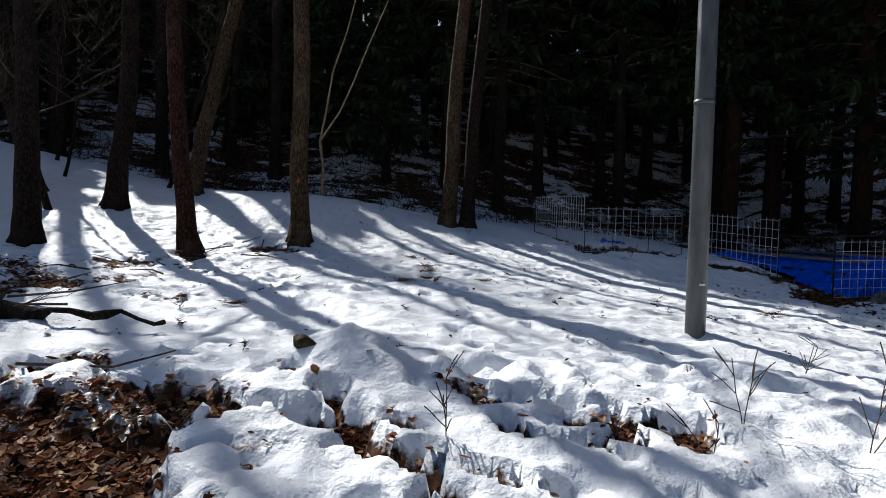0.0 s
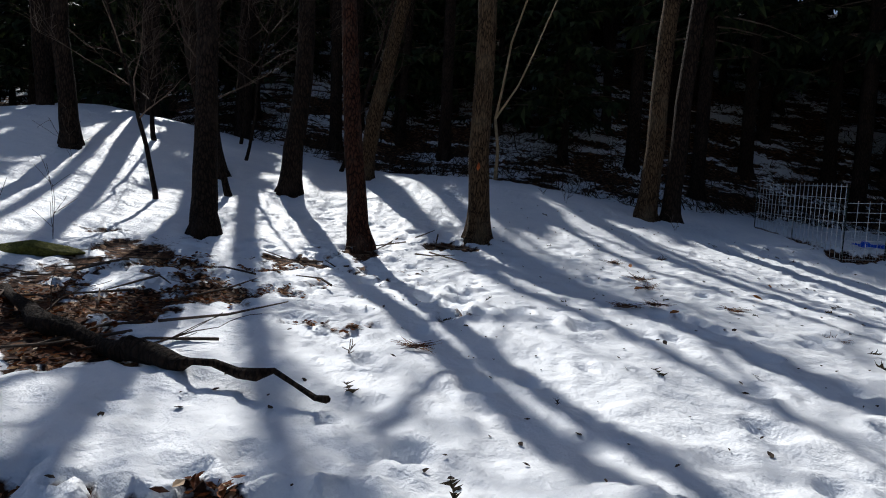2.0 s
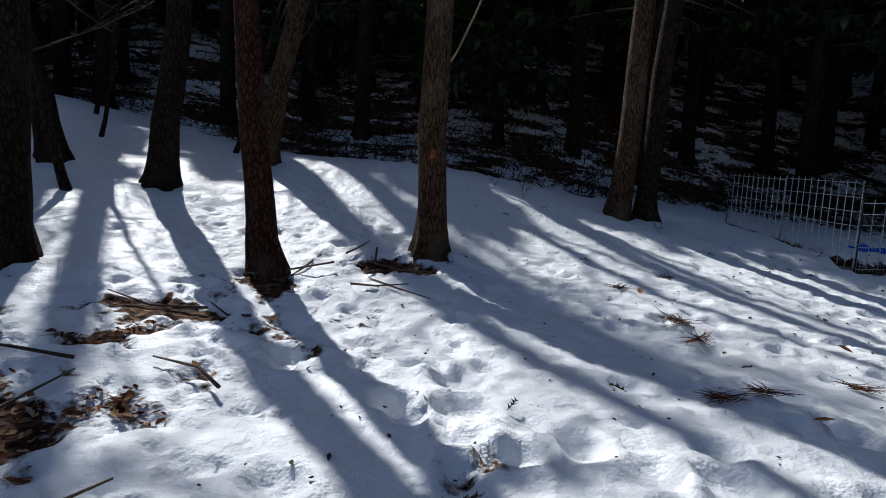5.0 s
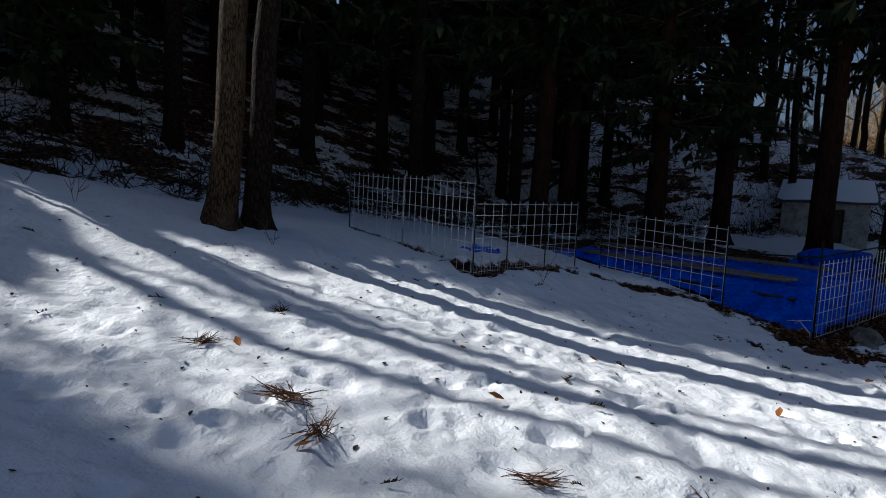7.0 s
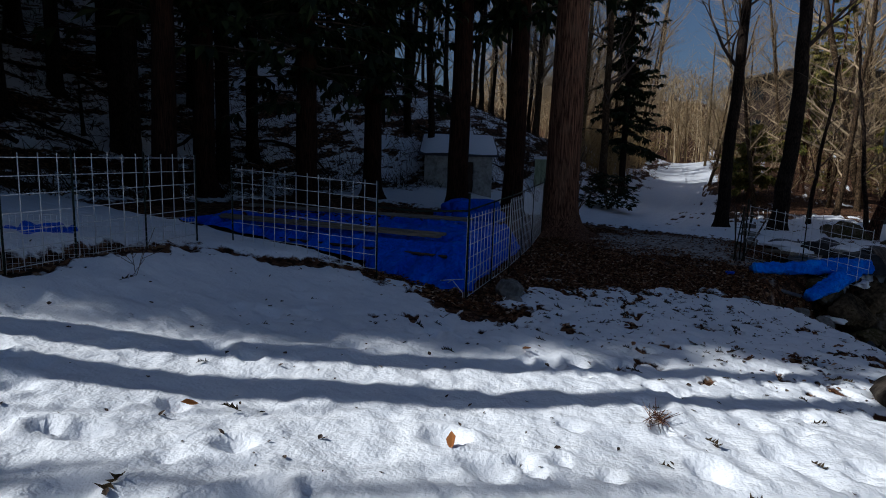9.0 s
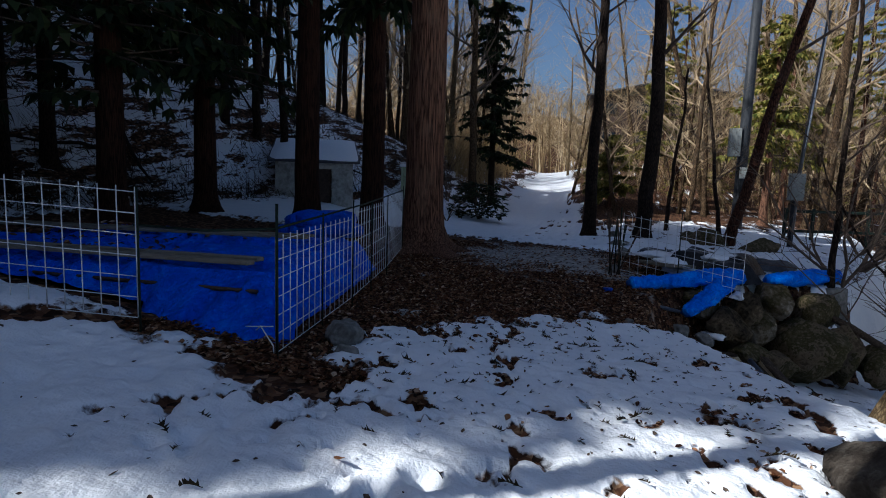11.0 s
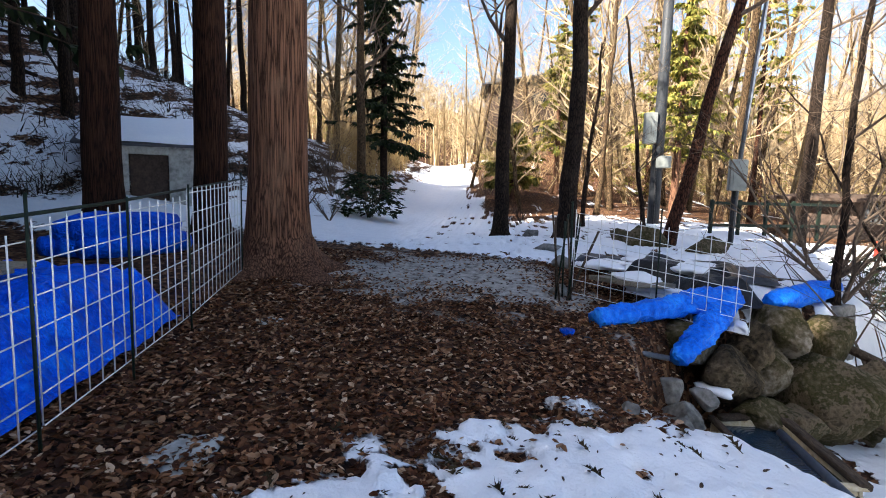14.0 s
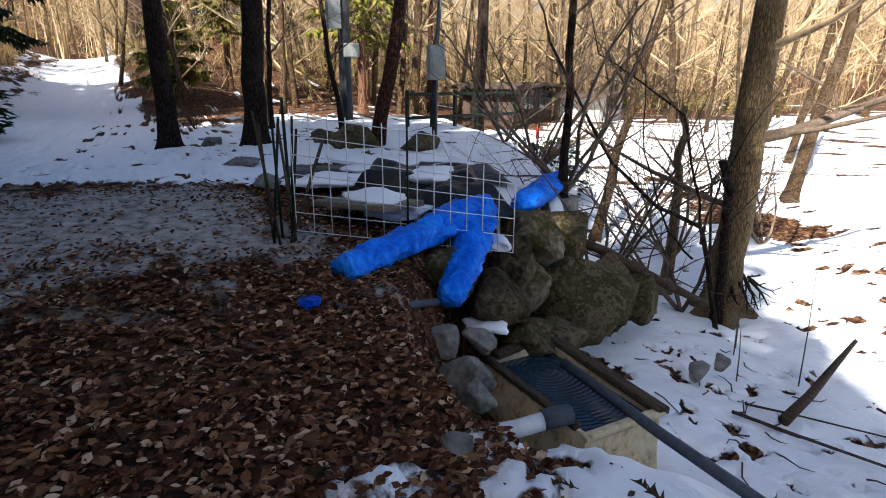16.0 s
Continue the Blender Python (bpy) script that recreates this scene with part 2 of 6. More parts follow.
STEEL = grained("weathered_steel", [(0.3, (0.045, 0.048, 0.051)), (0.7, (0.10, 0.106, 0.11))], 5, 0.45, stretch=(1, 1, 0.25), bump_s=0.15, bump_d=0.004, metal=0.35)
GREEN_ROD = grained("green_coated_rod", [(0.3, (0.006, 0.010, 0.008)), (0.7, (0.015, 0.026, 0.017))], 20, 0.5, bump_s=0.1, bump_d=0.002)
BLUE = grained("blue_tarpaulin", [(0.25, (0.001, 0.036, 0.36)), (0.5, (0.002, 0.088, 0.70)), (0.75, (0.010, 0.20, 0.90))], 3.4, 0.38, bump_s=1.0, bump_d=0.13, fine=5)
BLUE_WRAP = grained("blue_wrapping_sheet", [(0.25, (0.003, 0.065, 0.46)), (0.5, (0.008, 0.15, 0.78)), (0.75, (0.04, 0.31, 0.92))], 4.5, 0.38, bump_s=1.0, bump_d=0.06, fine=4)
BLACK_SHEET = grained("black_plastic_sheet", [(0.3, (0.010, 0.010, 0.011)), (0.7, (0.030, 0.030, 0.033))], 4, 0.35, bump_s=0.6, bump_d=0.03)
GREY_SHEET = grained("grey_slate", [(0.3, (0.028, 0.032, 0.040)), (0.7, (0.075, 0.08, 0.09))], 4, 0.5, bump_s=0.4, bump_d=0.02)
WOOD = grained("weathered_board", [(0.25, (0.10, 0.085, 0.06)), (0.6, (0.24, 0.21, 0.16)), (0.8, (0.33, 0.29, 0.22))], 6, 0.8, stretch=(6, 0.5, 6), bump_s=0.5, bump_d=0.008)
OLD_WOOD = grained("rotten_wood", [(0.25, (0.02, 0.014, 0.010)), (0.6, (0.09, 0.065, 0.045)), (0.85, (0.24, 0.20, 0.15))], 7, 0.9, stretch=(0.6, 5, 5), bump_s=0.9, bump_d=0.02)
CREAM = grained("stained_cream_plastic", [(0.25, (0.17, 0.09, 0.03)), (0.45, (0.50, 0.40, 0.24)), (0.7, (0.62, 0.55, 0.40))], 5, 0.5, bump_s=0.2, bump_d=0.01)
GREY_PIPE = grained("grey_plastic_pipe", [(0.3, (0.045, 0.055, 0.07)), (0.7, (0.085, 0.10, 0.125))], 7, 0.4, bump_s=0.1, bump_d=0.004)
PVC = grained("pale_plastic_pipe", [(0.3, (0.52, 0.55, 0.58)), (0.7, (0.68, 0.70, 0.71))], 7, 0.4, bump_s=0.1, bump_d=0.004)
PLASTER = grained("grey_white_plaster", [(0.3, (0.40, 0.40, 0.38)), (0.7, (0.58, 0.58, 0.55))], 2, 0.85, bump_s=0.2, bump_d=0.01)
DARK_WOOD = grained("dark_board", [(0.3, (0.03, 0.022, 0.018)), (0.7, (0.09, 0.06, 0.045))], 5, 0.8, bump_s=0.4, bump_d=0.01)
ROOF = grained("dark_roof", [(0.3, (0.04, 0.042, 0.05)), (0.7, (0.09, 0.09, 0.10))], 3, 0.6, bump_s=0.3, bump_d=0.02)
BOX_GREY = grained("painted_meter_box", [(0.3, (0.20, 0.21, 0.19)), (0.7, (0.28, 0.29, 0.27))], 4, 0.55, bump_s=0.1, bump_d=0.004)
RED = grained("red_plastic", [(0.3, (0.35, 0.02, 0.012)), (0.7, (0.48, 0.04, 0.02))], 6, 0.5, bump_s=0.1, bump_d=0.004)
ORANGE_PAINT = grained("orange_paint", [(0.35, (0.10, 0.03, 0.012)), (0.6, (0.42, 0.10, 0.025))], 30, 0.8, bump_s=0.5, bump_d=0.01)
WHITE_PAINT = grained("white_band", [(0.3, (0.68, 0.68, 0.66)), (0.7, (0.8, 0.8, 0.78))], 20, 0.6, bump_s=0.1, bump_d=0.002)
# warm brush tones raised to stand for sun on the far wood
FAR_WOODS = leaf_material("far_sunlit_woods", [(0.0, (0.10, 0.062, 0.030)), (0.4, (0.32, 0.22, 0.11)), (0.8, (0.48, 0.36, 0.20)), (1.0, (0.62, 0.50, 0.32))], 0.25)


def water_material():
    m, n, l, b = material("dark_water", 0.04)
    b.inputs["Base Color"].default_value = (0.016, 0.034, 0.055, 1)
    w = n.new("ShaderNodeTexWave")
    w.wave_type = "RINGS"
    w.rings_direction = "SPHERICAL"
    w.inputs["Scale"].default_value = 7.0
    w.inputs["Distortion"].default_value = 1.2
    tc = n.new("ShaderNodeTexCoord")
    mp = n.new("ShaderNodeMapping")
    mp.inputs["Location"].default_value = (-0.35, 0.05, 0)
    l.new(tc.outputs["Object"], mp.inputs["Vector"])
    l.new(mp.outputs["Vector"], w.inputs["Vector"])
    bump(n, l, b, w.outputs["Fac"], 0.16, 0.02)
    return m


WATER = water_material()


def glass_material():
    m, n, l, b = material("window_glass", 0.08)
    b.inputs["Base Color"].default_value = (0.02, 0.025, 0.03, 1)
    return m


GLASS = glass_material()


# ---- mesh tools ----
class Geo:
    """Collects tubes, boxes and sheets into one mesh."""

    def __init__(self):
        self.v, self.f = [], []

    def ring_tube(self, points, radii, sides=8, rough=0.0, seed=0, cap=True):
        rng = random.Random(seed)
        pts = [Vector(p) for p in points]
        base = len(self.v)
        x = None
        for i, p in enumerate(pts):
            d = (pts[min(i + 1, len(pts) - 1)] - pts[max(i - 1, 0)]).normalized()
            if x is None:
                x = d.orthogonal().normalized()
            x = (x - d * x.dot(d)).normalized()
            y = d.cross(x)
            for k in range(sides):
                a = 2 * math.pi * k / sides
                r = radii[i] * (1 + rough * (rng.random() - 0.5))
                self.v.append(tuple(p + (x * math.cos(a) + y * math.sin(a)) * r))
        for i in range(len(pts) - 1):
            for k in range(sides):
                a, b = base + i * sides + k, base + i * sides + (k + 1) % sides
                self.f.append((a, b, b + sides, a + sides))
        if cap:
            self.f.append(tuple(base + k for k in reversed(range(sides))))
            self.f.append(tuple(base + (len(pts) - 1) * sides + k for k in range(sides)))
        return self

    def box(self, size, m=None, bevel=0.0):
        bm = bmesh.new()
        bmesh.ops.create_cube(bm, size=1.0)
        bmesh.ops.scale(bm, vec=size, verts=bm.verts)
        if bevel:
            bmesh.ops.bevel(bm, geom=list(bm.edges), offset=bevel, segments=2, profile=0.6, affect="EDGES")
        if m is not None:
            bmesh.ops.transform(bm, matrix=m, verts=bm.verts)
        base = len(self.v)
        bm.verts.index_update()
        self.v += [tuple(v.co) for v in bm.verts]
        self.f += [tuple(base + v.index for v in f.verts) for f in bm.faces]
        bm.free()
        return self

    def face(self, *corners):
        base = len(self.v)
        self.v += [tuple(c) for c in corners]
        self.f.append(tuple(range(base, base + len(corners))))
        return self

    def sheet(self, grid):
        """A sheet through rows of points."""
        base, w = len(self.v), len(grid[0])
        for row in grid:
            self.v += [tuple(p) for p in row]
        for j in range(len(grid) - 1):
            for i in range(w - 1):
                a = base + j * w + i
                self.f.append((a, a + 1, a + w + 1, a + w))
        return self

    def mesh(self, name, mat, smooth=True):
        me = bpy.data.meshes.new(name)
        me.from_pydata(self.v, [], self.f)
        me.materials.append(mat)
        if smooth:
            me.polygons.foreach_set("use_smooth", [True] * len(me.polygons))
        me.update()
        return me


def part(name, geo, mat, parent, label="", smooth=True, m=None):
    me = geo.mesh(name, mat, smooth) if isinstance(geo, Geo) else geo
    ob = new(name, me)
    ob.parent = parent
    if m is not None:
        ob.matrix_basis = m
    return tagged(ob, label)


def thing(name, label, category, m=None, group="", kind=""):
    ob = new(name)
    ob.empty_display_size = 0.2
    if m is not None:
        ob.matrix_basis = m
    return tagged(ob, label, category, group, kind)


def solid(name, geo, mat, label, category, m=None, group="", kind="", smooth=True):
    ob = new(name, geo.mesh(name, mat, smooth) if isinstance(geo, Geo) else geo)
    if m is not None:
        ob.matrix_basis = m
    return tagged(ob, label, category, group, kind)


# ---- lie of the land ----
def lattice(ix, iy, seed):
    h = (ix.astype(np.int64) * 374761393 + iy.astype(np.int64) * 668265263 + seed * 974711) & 0x7FFFFFFF
    h = ((h ^ (h >> 13)) * 1274126177) & 0x7FFFFFFF
    return ((h ^ (h >> 16)) & 0xFFFF) / 65535.0


def value_noise(x, y, scale, seed=0):
    u, v = np.asarray(x, float) * scale, np.asarray(y, float) * scale
    ix, iy = np.floor(u), np.floor(v)
    fx, fy = u - ix, v - iy
    fx, fy = fx * fx * (3 - 2 * fx), fy * fy * (3 - 2 * fy)
    a, b = lattice(ix, iy, seed), lattice(ix + 1, iy, seed)
    c, d = lattice(ix, iy + 1, seed), lattice(ix + 1, iy + 1, seed)
    return (a * (1 - fx) + b * fx) * (1 - fy) + (c * (1 - fx) + d * fx) * fy


def fbm(x, y, scale, octaves=4, seed=0):
    total, amp, norm = 0, 1.0, 0
    for k in range(octaves):
        c, s = math.cos(0.7 + 1.1 * k), math.sin(0.7 + 1.1 * k)      # each octave turned, so that no grid shows
        total = total + amp * value_noise(c * np.asarray(x) - s * np.asarray(y) + 17.3 * k, s * np.asarray(x) + c * np.asarray(y) - 9.1 * k, scale * 2**k, seed + k)
        norm += amp
        amp *= 0.5
    return total / norm


def step(a, b, x):
    t = np.clip((x - a) / (b - a), 0, 1)
    return t * t * (3 - 2 * t)


# heights of the terrace every 3.5 m, from x = -14, y = -4
TERRACE = np.array([
    (0.69, 0.48, 0.12, -0.19, -0.12, -0.03, -0.14, -0.14, -0.01, -0.02, -0.11, -0.12, 0.04),
    (0.89, 0.66, 0.45, 0.23, 0.06, 0.00, -0.22, -0.23, -0.05, 0.11, 0.20, 0.25, 0.32),
    (1.30, 0.88, 0.60, 0.59, 0.56, 0.29, -0.07, -0.13, 0.10, 0.31, 0.45, 0.39, 0.37),
    (2.11, 1.38, 0.86, 0.72, 0.66, 0.39, 0.05, 0.03, 0.45, 0.49, 0.27, 0.09, 0.11),
    (2.81, 1.98, 1.26, 0.63, 0.73, 0.27, 0.40, 0.28, 0.46, 0.36, 0.07, -0.09, -0.00),
    (4.20, 3.29, 2.00, 2.43, 1.33, 1.24, 0.66, 0.56, 0.62, 0.61, 0.40, 0.32, 0.46),
    (3.25, 2.76, 1.94, 2.22, 1.85, 1.18, 0.91, 0.81, 0.88, 0.98, 0.97, 1.10, 1.37),
])


def cubic(u):
    i = np.floor(u)
    f = u - i
    return i.astype(int), [(1 - f) ** 3 / 6, (3 * f**3 - 6 * f**2 + 4) / 6, (-3 * f**3 + 3 * f**2 + 3 * f + 1) / 6, f**3 / 6]


def bank_edge(x):
    """Where the terrace breaks off to the low ground by the water."""
    return np.interp(x, [2, 5, 6.5, 8.2, 9.5, 10.3, 11.2, 12.0, 12.6, 13.0, 13.4, 13.8, 14.8, 17, 21, 30, 60], [0.5, 3.7, 4.5, 5.4, 6.15, 6.62, 6.65, 6.35, 5.9, 5.3, 4.45, 3.5, 2.5, 1.5, 0.2, -2.5, -8])


def land(x, y):
    """Height of the ground without snow lumps."""
    x, y = np.asarray(x, float), np.asarray(y, float)
    cx, cy = np.clip(x, -14, 28), np.clip(y, -4, 17)
    ix, wx = cubic((cx + 14) / 3.5)
    iy, wy = cubic((cy + 4) / 3.5)
    z = 0
    for a in range(4):
        for b in range(4):
            z = z + wx[a] * wy[b] * TERRACE[np.clip(iy + b - 1, 0, 6), np.clip(ix + a - 1, 0, 12)]
    z = z - 0.12 * np.clip(-15 - x, 0, 12)
    z = z - 0.35 * np.exp(-(((x + 1.2) / 3.0) ** 2 + ((y - 17.2) / 1.6) ** 2))
    low = -1.22 + 0.075 * np.clip(x - 15, 0, 12) - 0.15 * np.clip(4.6 - y, 0, 3.6) + 0.10 * np.clip(-0.5 - y, 0, 6) + 0.16 * np.clip(10.3 - x, 0, 8)
    d = (y - bank_edge(x)) * (0.85 + 0.9 * step(11.5, 12.4, x) * step(16, 14.5, x) + 1.3 * step(9.9, 10.6, x) * step(12.0, 11.6, x))
    z = np.where(x > 1, low + (z - low) * step(-1.15, 0.12, d), z)
    z = z - 0.52 * np.exp(-(((x - 11.15) / 0.55) ** 2 + ((y - 5.8) / 0.45) ** 2)) - 0.42 * np.exp(-(((x - 10.55) / 0.5) ** 2 + ((y - 5.2) / 0.7) ** 2))
    z = z + 0.17 * np.exp(-(((x - 3.9) / 1.5) ** 2 + ((y - 12.35) / 0.8) ** 2)) + 0.12 * np.exp(-(((x - 5.9) / 0.6) ** 2 + ((y - 11.7) / 1.1) ** 2))
    z = z - 0.14 * np.exp(-(((x - 10.15) / 0.4) ** 2 + ((y - 6.5) / 0.35) ** 2))
    foot = np.interp(x, [-40, -8, 0, 5, 10, 16, 20, 25, 30, 36, 60, 120], [17, 18.2, 18.6, 19.6, 20.5, 19, 16.5, 14.4, 13.6, 14.2, 15, 18])
    top = np.interp(x, [-60, 8, 18, 26, 34, 60], [24, 22, 15, 8, 4, 3])
    rise = np.log1p(np.exp(np.clip((y - foot) * 1.1, -30, 60))) / 1.1
    z = z + top * np.tanh(0.68 * rise / top)
    # far valley side to the south-east, wooded
    far = np.hypot(x - 8, y - 8)
    z = z + 20 * step(55, 190, far) * step(0.0, 0.5, (x - 0.25 * y) / (far + 1))
    z = z + 5.0 * np.exp(-(((x - 64) / 15) ** 2 + ((y - 3) / 13) ** 2))
    z = z + 1.1 * np.exp(-(((x - 42) / 7) ** 2 + ((y - 7.2) / 2.6) ** 2))
    return z


def cover(x, y):
    """Bare share (leaf litter or earth showing through the snow) and share of trodden earth."""
    n1, n2 = fbm(x, y, 0.9, 4, 5), fbm(x, y, 3.0, 3, 9)
    bare = 0.30 * n1

    def patch(px, py, rx, ry, s):
        return s * np.exp(-(((x - px) / rx) ** 2 + ((y - py) / ry) ** 2))

    for q in ((-2.3, 1.6, 1.0, 0.9, 0.45), (-1.75, 2.35, 0.75, 0.55, 0.30), (-2.2, 2.8, 0.65, 0.35, 0.28), (-1.3, 2.08, 0.5, 0.3, 0.4), (-1.3, 3.0, 0.26, 0.14, 0.42), (-0.6, 2.34, 0.25, 0.1, 0.4), (-3.75, 4.25, 0.6, 0.32, 0.42), (-4.4, 5.0, 0.7, 0.45, 0.3), (-4.3, 6.5, 1.8, 1.7, 0.22), (-4.0, 5.7, 0.5, 0.35, 0.08), (-5.6, 6.4, 2.2, 1.5, 0.16), (-5.5, 4.9, 1.0, 0.7, 0.36),
              (-4.9, 4.3, 0.9, 0.6, 0.42), (-6.5, 7.3, 1.0, 0.6, 0.3), (6.1, 9.5, 0.7, 0.45, 0.6), (16.3, -3.6, 1.7, 0.8, 0.8), (11.3, 6.1, 0.5, 0.35, 0.6), (-3.0, 9.75, 0.45, 0.25, 0.6), (-3.9, 8.75, 0.5, 0.3, 0.55), (-4.2, 7.9, 0.6, 0.12, 0.5)):
        bare = bare + patch(*q)
    xb = np.interp(y, [6.0, 6.3, 6.6, 7.0, 7.7, 8.25, 8.85, 9.3, 9.65], [11.5, 11.1, 10.7, 10.25, 9.95, 9.65, 9.0, 8.3, 6.9])
    yard = step(-1.5, 0.6, x - xb) * step(16.4, 15.0, x - 0.35 * (y - 8)) * step(5.4, 6.0, y) * step(14, 11.6, y - 0.1 * (x - 8))
    bare = bare + 0.72 * yard
    bed = step(6.2, 6.9, x) * step(15, 13.5, x) * step(9.6, 10.3, y) * step(19.5, 17.5, y)
    bare = bare + 0.75 * bed
    bank = np.exp(-(((y - bank_edge(x) + 0.55) / 0.55) ** 2)) * step(10.9, 11.4, x) * step(14.2, 13.4, x)
    bare = bare + 0.7 * bank
    fence_foot = np.exp(-(((y - np.interp(x, [2.7, 4.9, 6.2], [12.0, 12.4, 10.9])) / 0.22) ** 2)) * step(2.5, 3, x) * step(6.6, 6.2, x)
    bare = bare + 0.45 * fence_foot
    side_foot = np.exp(-(((x - np.interp(y, [12, 15], [2.80, 2.2])) / 0.13) ** 2)) * step(11.8, 12.1, y) * step(15.4, 15.0, y)
    bare = bare + 0.6 * side_foot
    foot = np.interp(x, [-40, -8, 0, 5, 10, 16, 20, 25, 30, 36, 60, 120], [17, 18.2, 18.6, 19.6, 20.5, 19, 16.5, 14.4, 13.6, 14.2, 15, 18])
    hill = step(-2.6, 0.5, y - foot)
    fleck = fbm(x * 0.6, y * 1.8, 1.0, 4, 31)
    # litter share on the hillside, raised to darken its shaded snow too
    bare = bare * (1 - hill) + hill * (0.60 + 0.9 * (fleck - 0.5) - 0.10 * step(6, 13, x))
    road = np.abs(y - np.interp(x, [14, 24, 40, 60], [9, 10.3, 12.2, 13.5]))
    woods = step(24, 34, x) * step(2.2, 3.4, road) * (1 - 0.9 * hill * step(60, 40, x))
    bare = bare + woods * (0.30 + 0.5 * n1)
    bare = bare + 0.5 * step(60, 80, np.hypot(x, y))
    dirt = step(1.35, 0.3, np.hypot((x - 14.2) / 2.9, (y - 8.5 - 0.1 * (x - 13.6)) / 1.7) + 1.3 * (n1 - 0.5) + 0.8 * (n2 - 0.5)) * yard
    old = step(4.4, 5.6, x) * step(10.6, 9.6, y) * (1 - hill)
    spots_ = step(0.57, 0.70, fbm(x, y, 5.2, 3, 61)) * (0.45 + 0.55 * step(0.40, 0.58, fbm(x, y, 1.4, 2, 62)))
    clods = step(3.5, 2.9, y) * step(-4, -3, x) * step(2.0, 0.6, x) * step(0.53, 0.66, fbm(x + 0.4 * y, y * 1.4, 4.4, 3, 63)) * 0.55
    bare = bare + 0.62 * old * spots_ + clods
    b01 = np.clip(bare, 0, 1)
    return np.clip(bare + (0.16 + 2.6 * b01 * (1 - b01)) * (n2 - 0.5) * (1 - hill), 0, 1), np.clip(dirt, 0, 1)


def steep(x, y):
    """Share of the wooded hillside."""
    foot = np.interp(x, [-40, -8, 0, 5, 10, 16, 20, 25, 30, 36, 60, 120], [17, 18.2, 18.6, 19.6, 20.5, 19, 16.5, 14.4, 13.6, 14.2, 15, 18])
    return step(-2.6, 0.5, y - foot)


PITS = []
rng = random.Random(11)
for _ in range(260):
    px, py = rng.uniform(-6, 5), rng.uniform(2.6, 11)
    PITS.append((px, py, rng.uniform(0.05, 0.12), rng.uniform(0.03, 0.07)))
for k in range(34):          # trodden trail across the first slope
    s = k / 34
    PITS.append((-1.6 + 4.2 * s + rng.uniform(-0.35, 0.35), 3.1 + 0.9 * s + rng.uniform(-0.35, 0.35), rng.uniform(0.09, 0.16), rng.uniform(0.05, 0.10)))
for k in range(26):
    s = k / 26
    PITS.append((-4.4 + 3.4 * s + rng.uniform(-0.4, 0.4), 8.2 - 1.9 * s + rng.uniform(-0.5, 0.5), rng.uniform(0.08, 0.15), rng.uniform(0.05, 0.09)))


for _ in range(230):         # melt holes in the old snow by the yard
    PITS.append((rng.uniform(4.6, 10.4), rng.uniform(6.2, 9.6), rng.uniform(0.025, 0.07), rng.uniform(0.02, 0.045)))


PITS = [p for p in PITS if math.hypot(p[0] + 0.55, p[1] - 3.4) > 0.62]


def surface(x, y):
    """Top of the ground with snow lying on it."""
    x, y = np.asarray(x, float), np.asarray(y, float)
    z = land(x, y)
    b, _ = cover(x, y)
    n = fbm(x, y, 9.0, 2, 40)
    snow = 1 - step(0.34, 0.62, b + 0.5 * n - 0.25)
    near = step(60, 25, np.hypot(x - 2, y - 7))
    trod = step(4.4, 3.2, y - 0.15 * x) * step(6, 3, x)
    z = z + near * snow * (0.06 + 0.05 * step(4.2, 3.0, y) * step(5, 3, x) + 0.10 * (fbm(x, y, 0.7, 3, 21) - 0.5) + (0.05 + 0.11 * trod) * (0.25 - np.abs(fbm(x, y, 4.2, 3, 25) - 0.5)) + 0.05 * (fbm(x, y, 3.0, 3, 22) - 0.5) + 0.04 * (fbm(x, y, 9, 2, 23) - 0.5) + 0.06 * trod * (0.3 - np.abs(fbm(x, y, 7.0, 3, 26) - 0.5)))
    z = z + near * (1 - snow) * 0.03 * (fbm(x, y, 12, 2, 24) - 0.5)
    for px, py, r, dep in PITS:
        at = np.nonzero((np.abs(x - px) < 0.4) & (np.abs(y - py) < 0.4))
        if len(at[0]):
            q = np.hypot((x[at] - px), (y[at] - py)) / r
            z[at] = z[at] - (dep * np.exp(-q**4) - 0.25 * dep * np.exp(-((q - 1.5) / 0.4) ** 2)) * snow[at]
    z = z + 0.23 * np.exp(-(np.hypot(x + 0.50, y - 3.46) / 0.31) ** 1.7)
    return z


def top_of(x, y):
    return float(surface(np.array([x]), np.array([y]))[0])


def spaced(lo, a, b, hi, fine, grow=1.07):
    mid = list(np.arange(a, b + fine / 2, fine))
    left, right, s = [], [], fine
    p = a
    while p > lo:
        s = min(s * grow, 14)
        p -= s
        left.append(p)
    p, s = b, fine
    while p < hi:
        s = min(s * grow, 14)
        p += s
        right.append(p)
    return np.array(left[::-1] + mid + right)


gx, gy = spaced(-260, -5.5, 13.5, 420, 0.036, 1.06), spaced(-320, 1.6, 10.5, 300, 0.036, 1.06)
XX, YY = np.meshgrid(gx, gy)
ZZ = surface(XX, YY)
BB, DD = cover(XX, YY)
nx_, ny_ = len(gx), len(gy)
gm = bpy.data.meshes.new("ground")
idx = np.arange(nx_ * ny_).reshape(ny_, nx_)
quads = np.stack([idx[:-1, :-1], idx[:-1, 1:], idx[1:, 1:], idx[1:, :-1]], -1).reshape(-1, 4)
gm.vertices.add(nx_ * ny_)
gm.vertices.foreach_set("co", np.stack([XX, YY, ZZ], -1).ravel())
gm.loops.add(quads.size)
gm.loops.foreach_set("vertex_index", quads.ravel())
gm.polygons.add(len(quads))
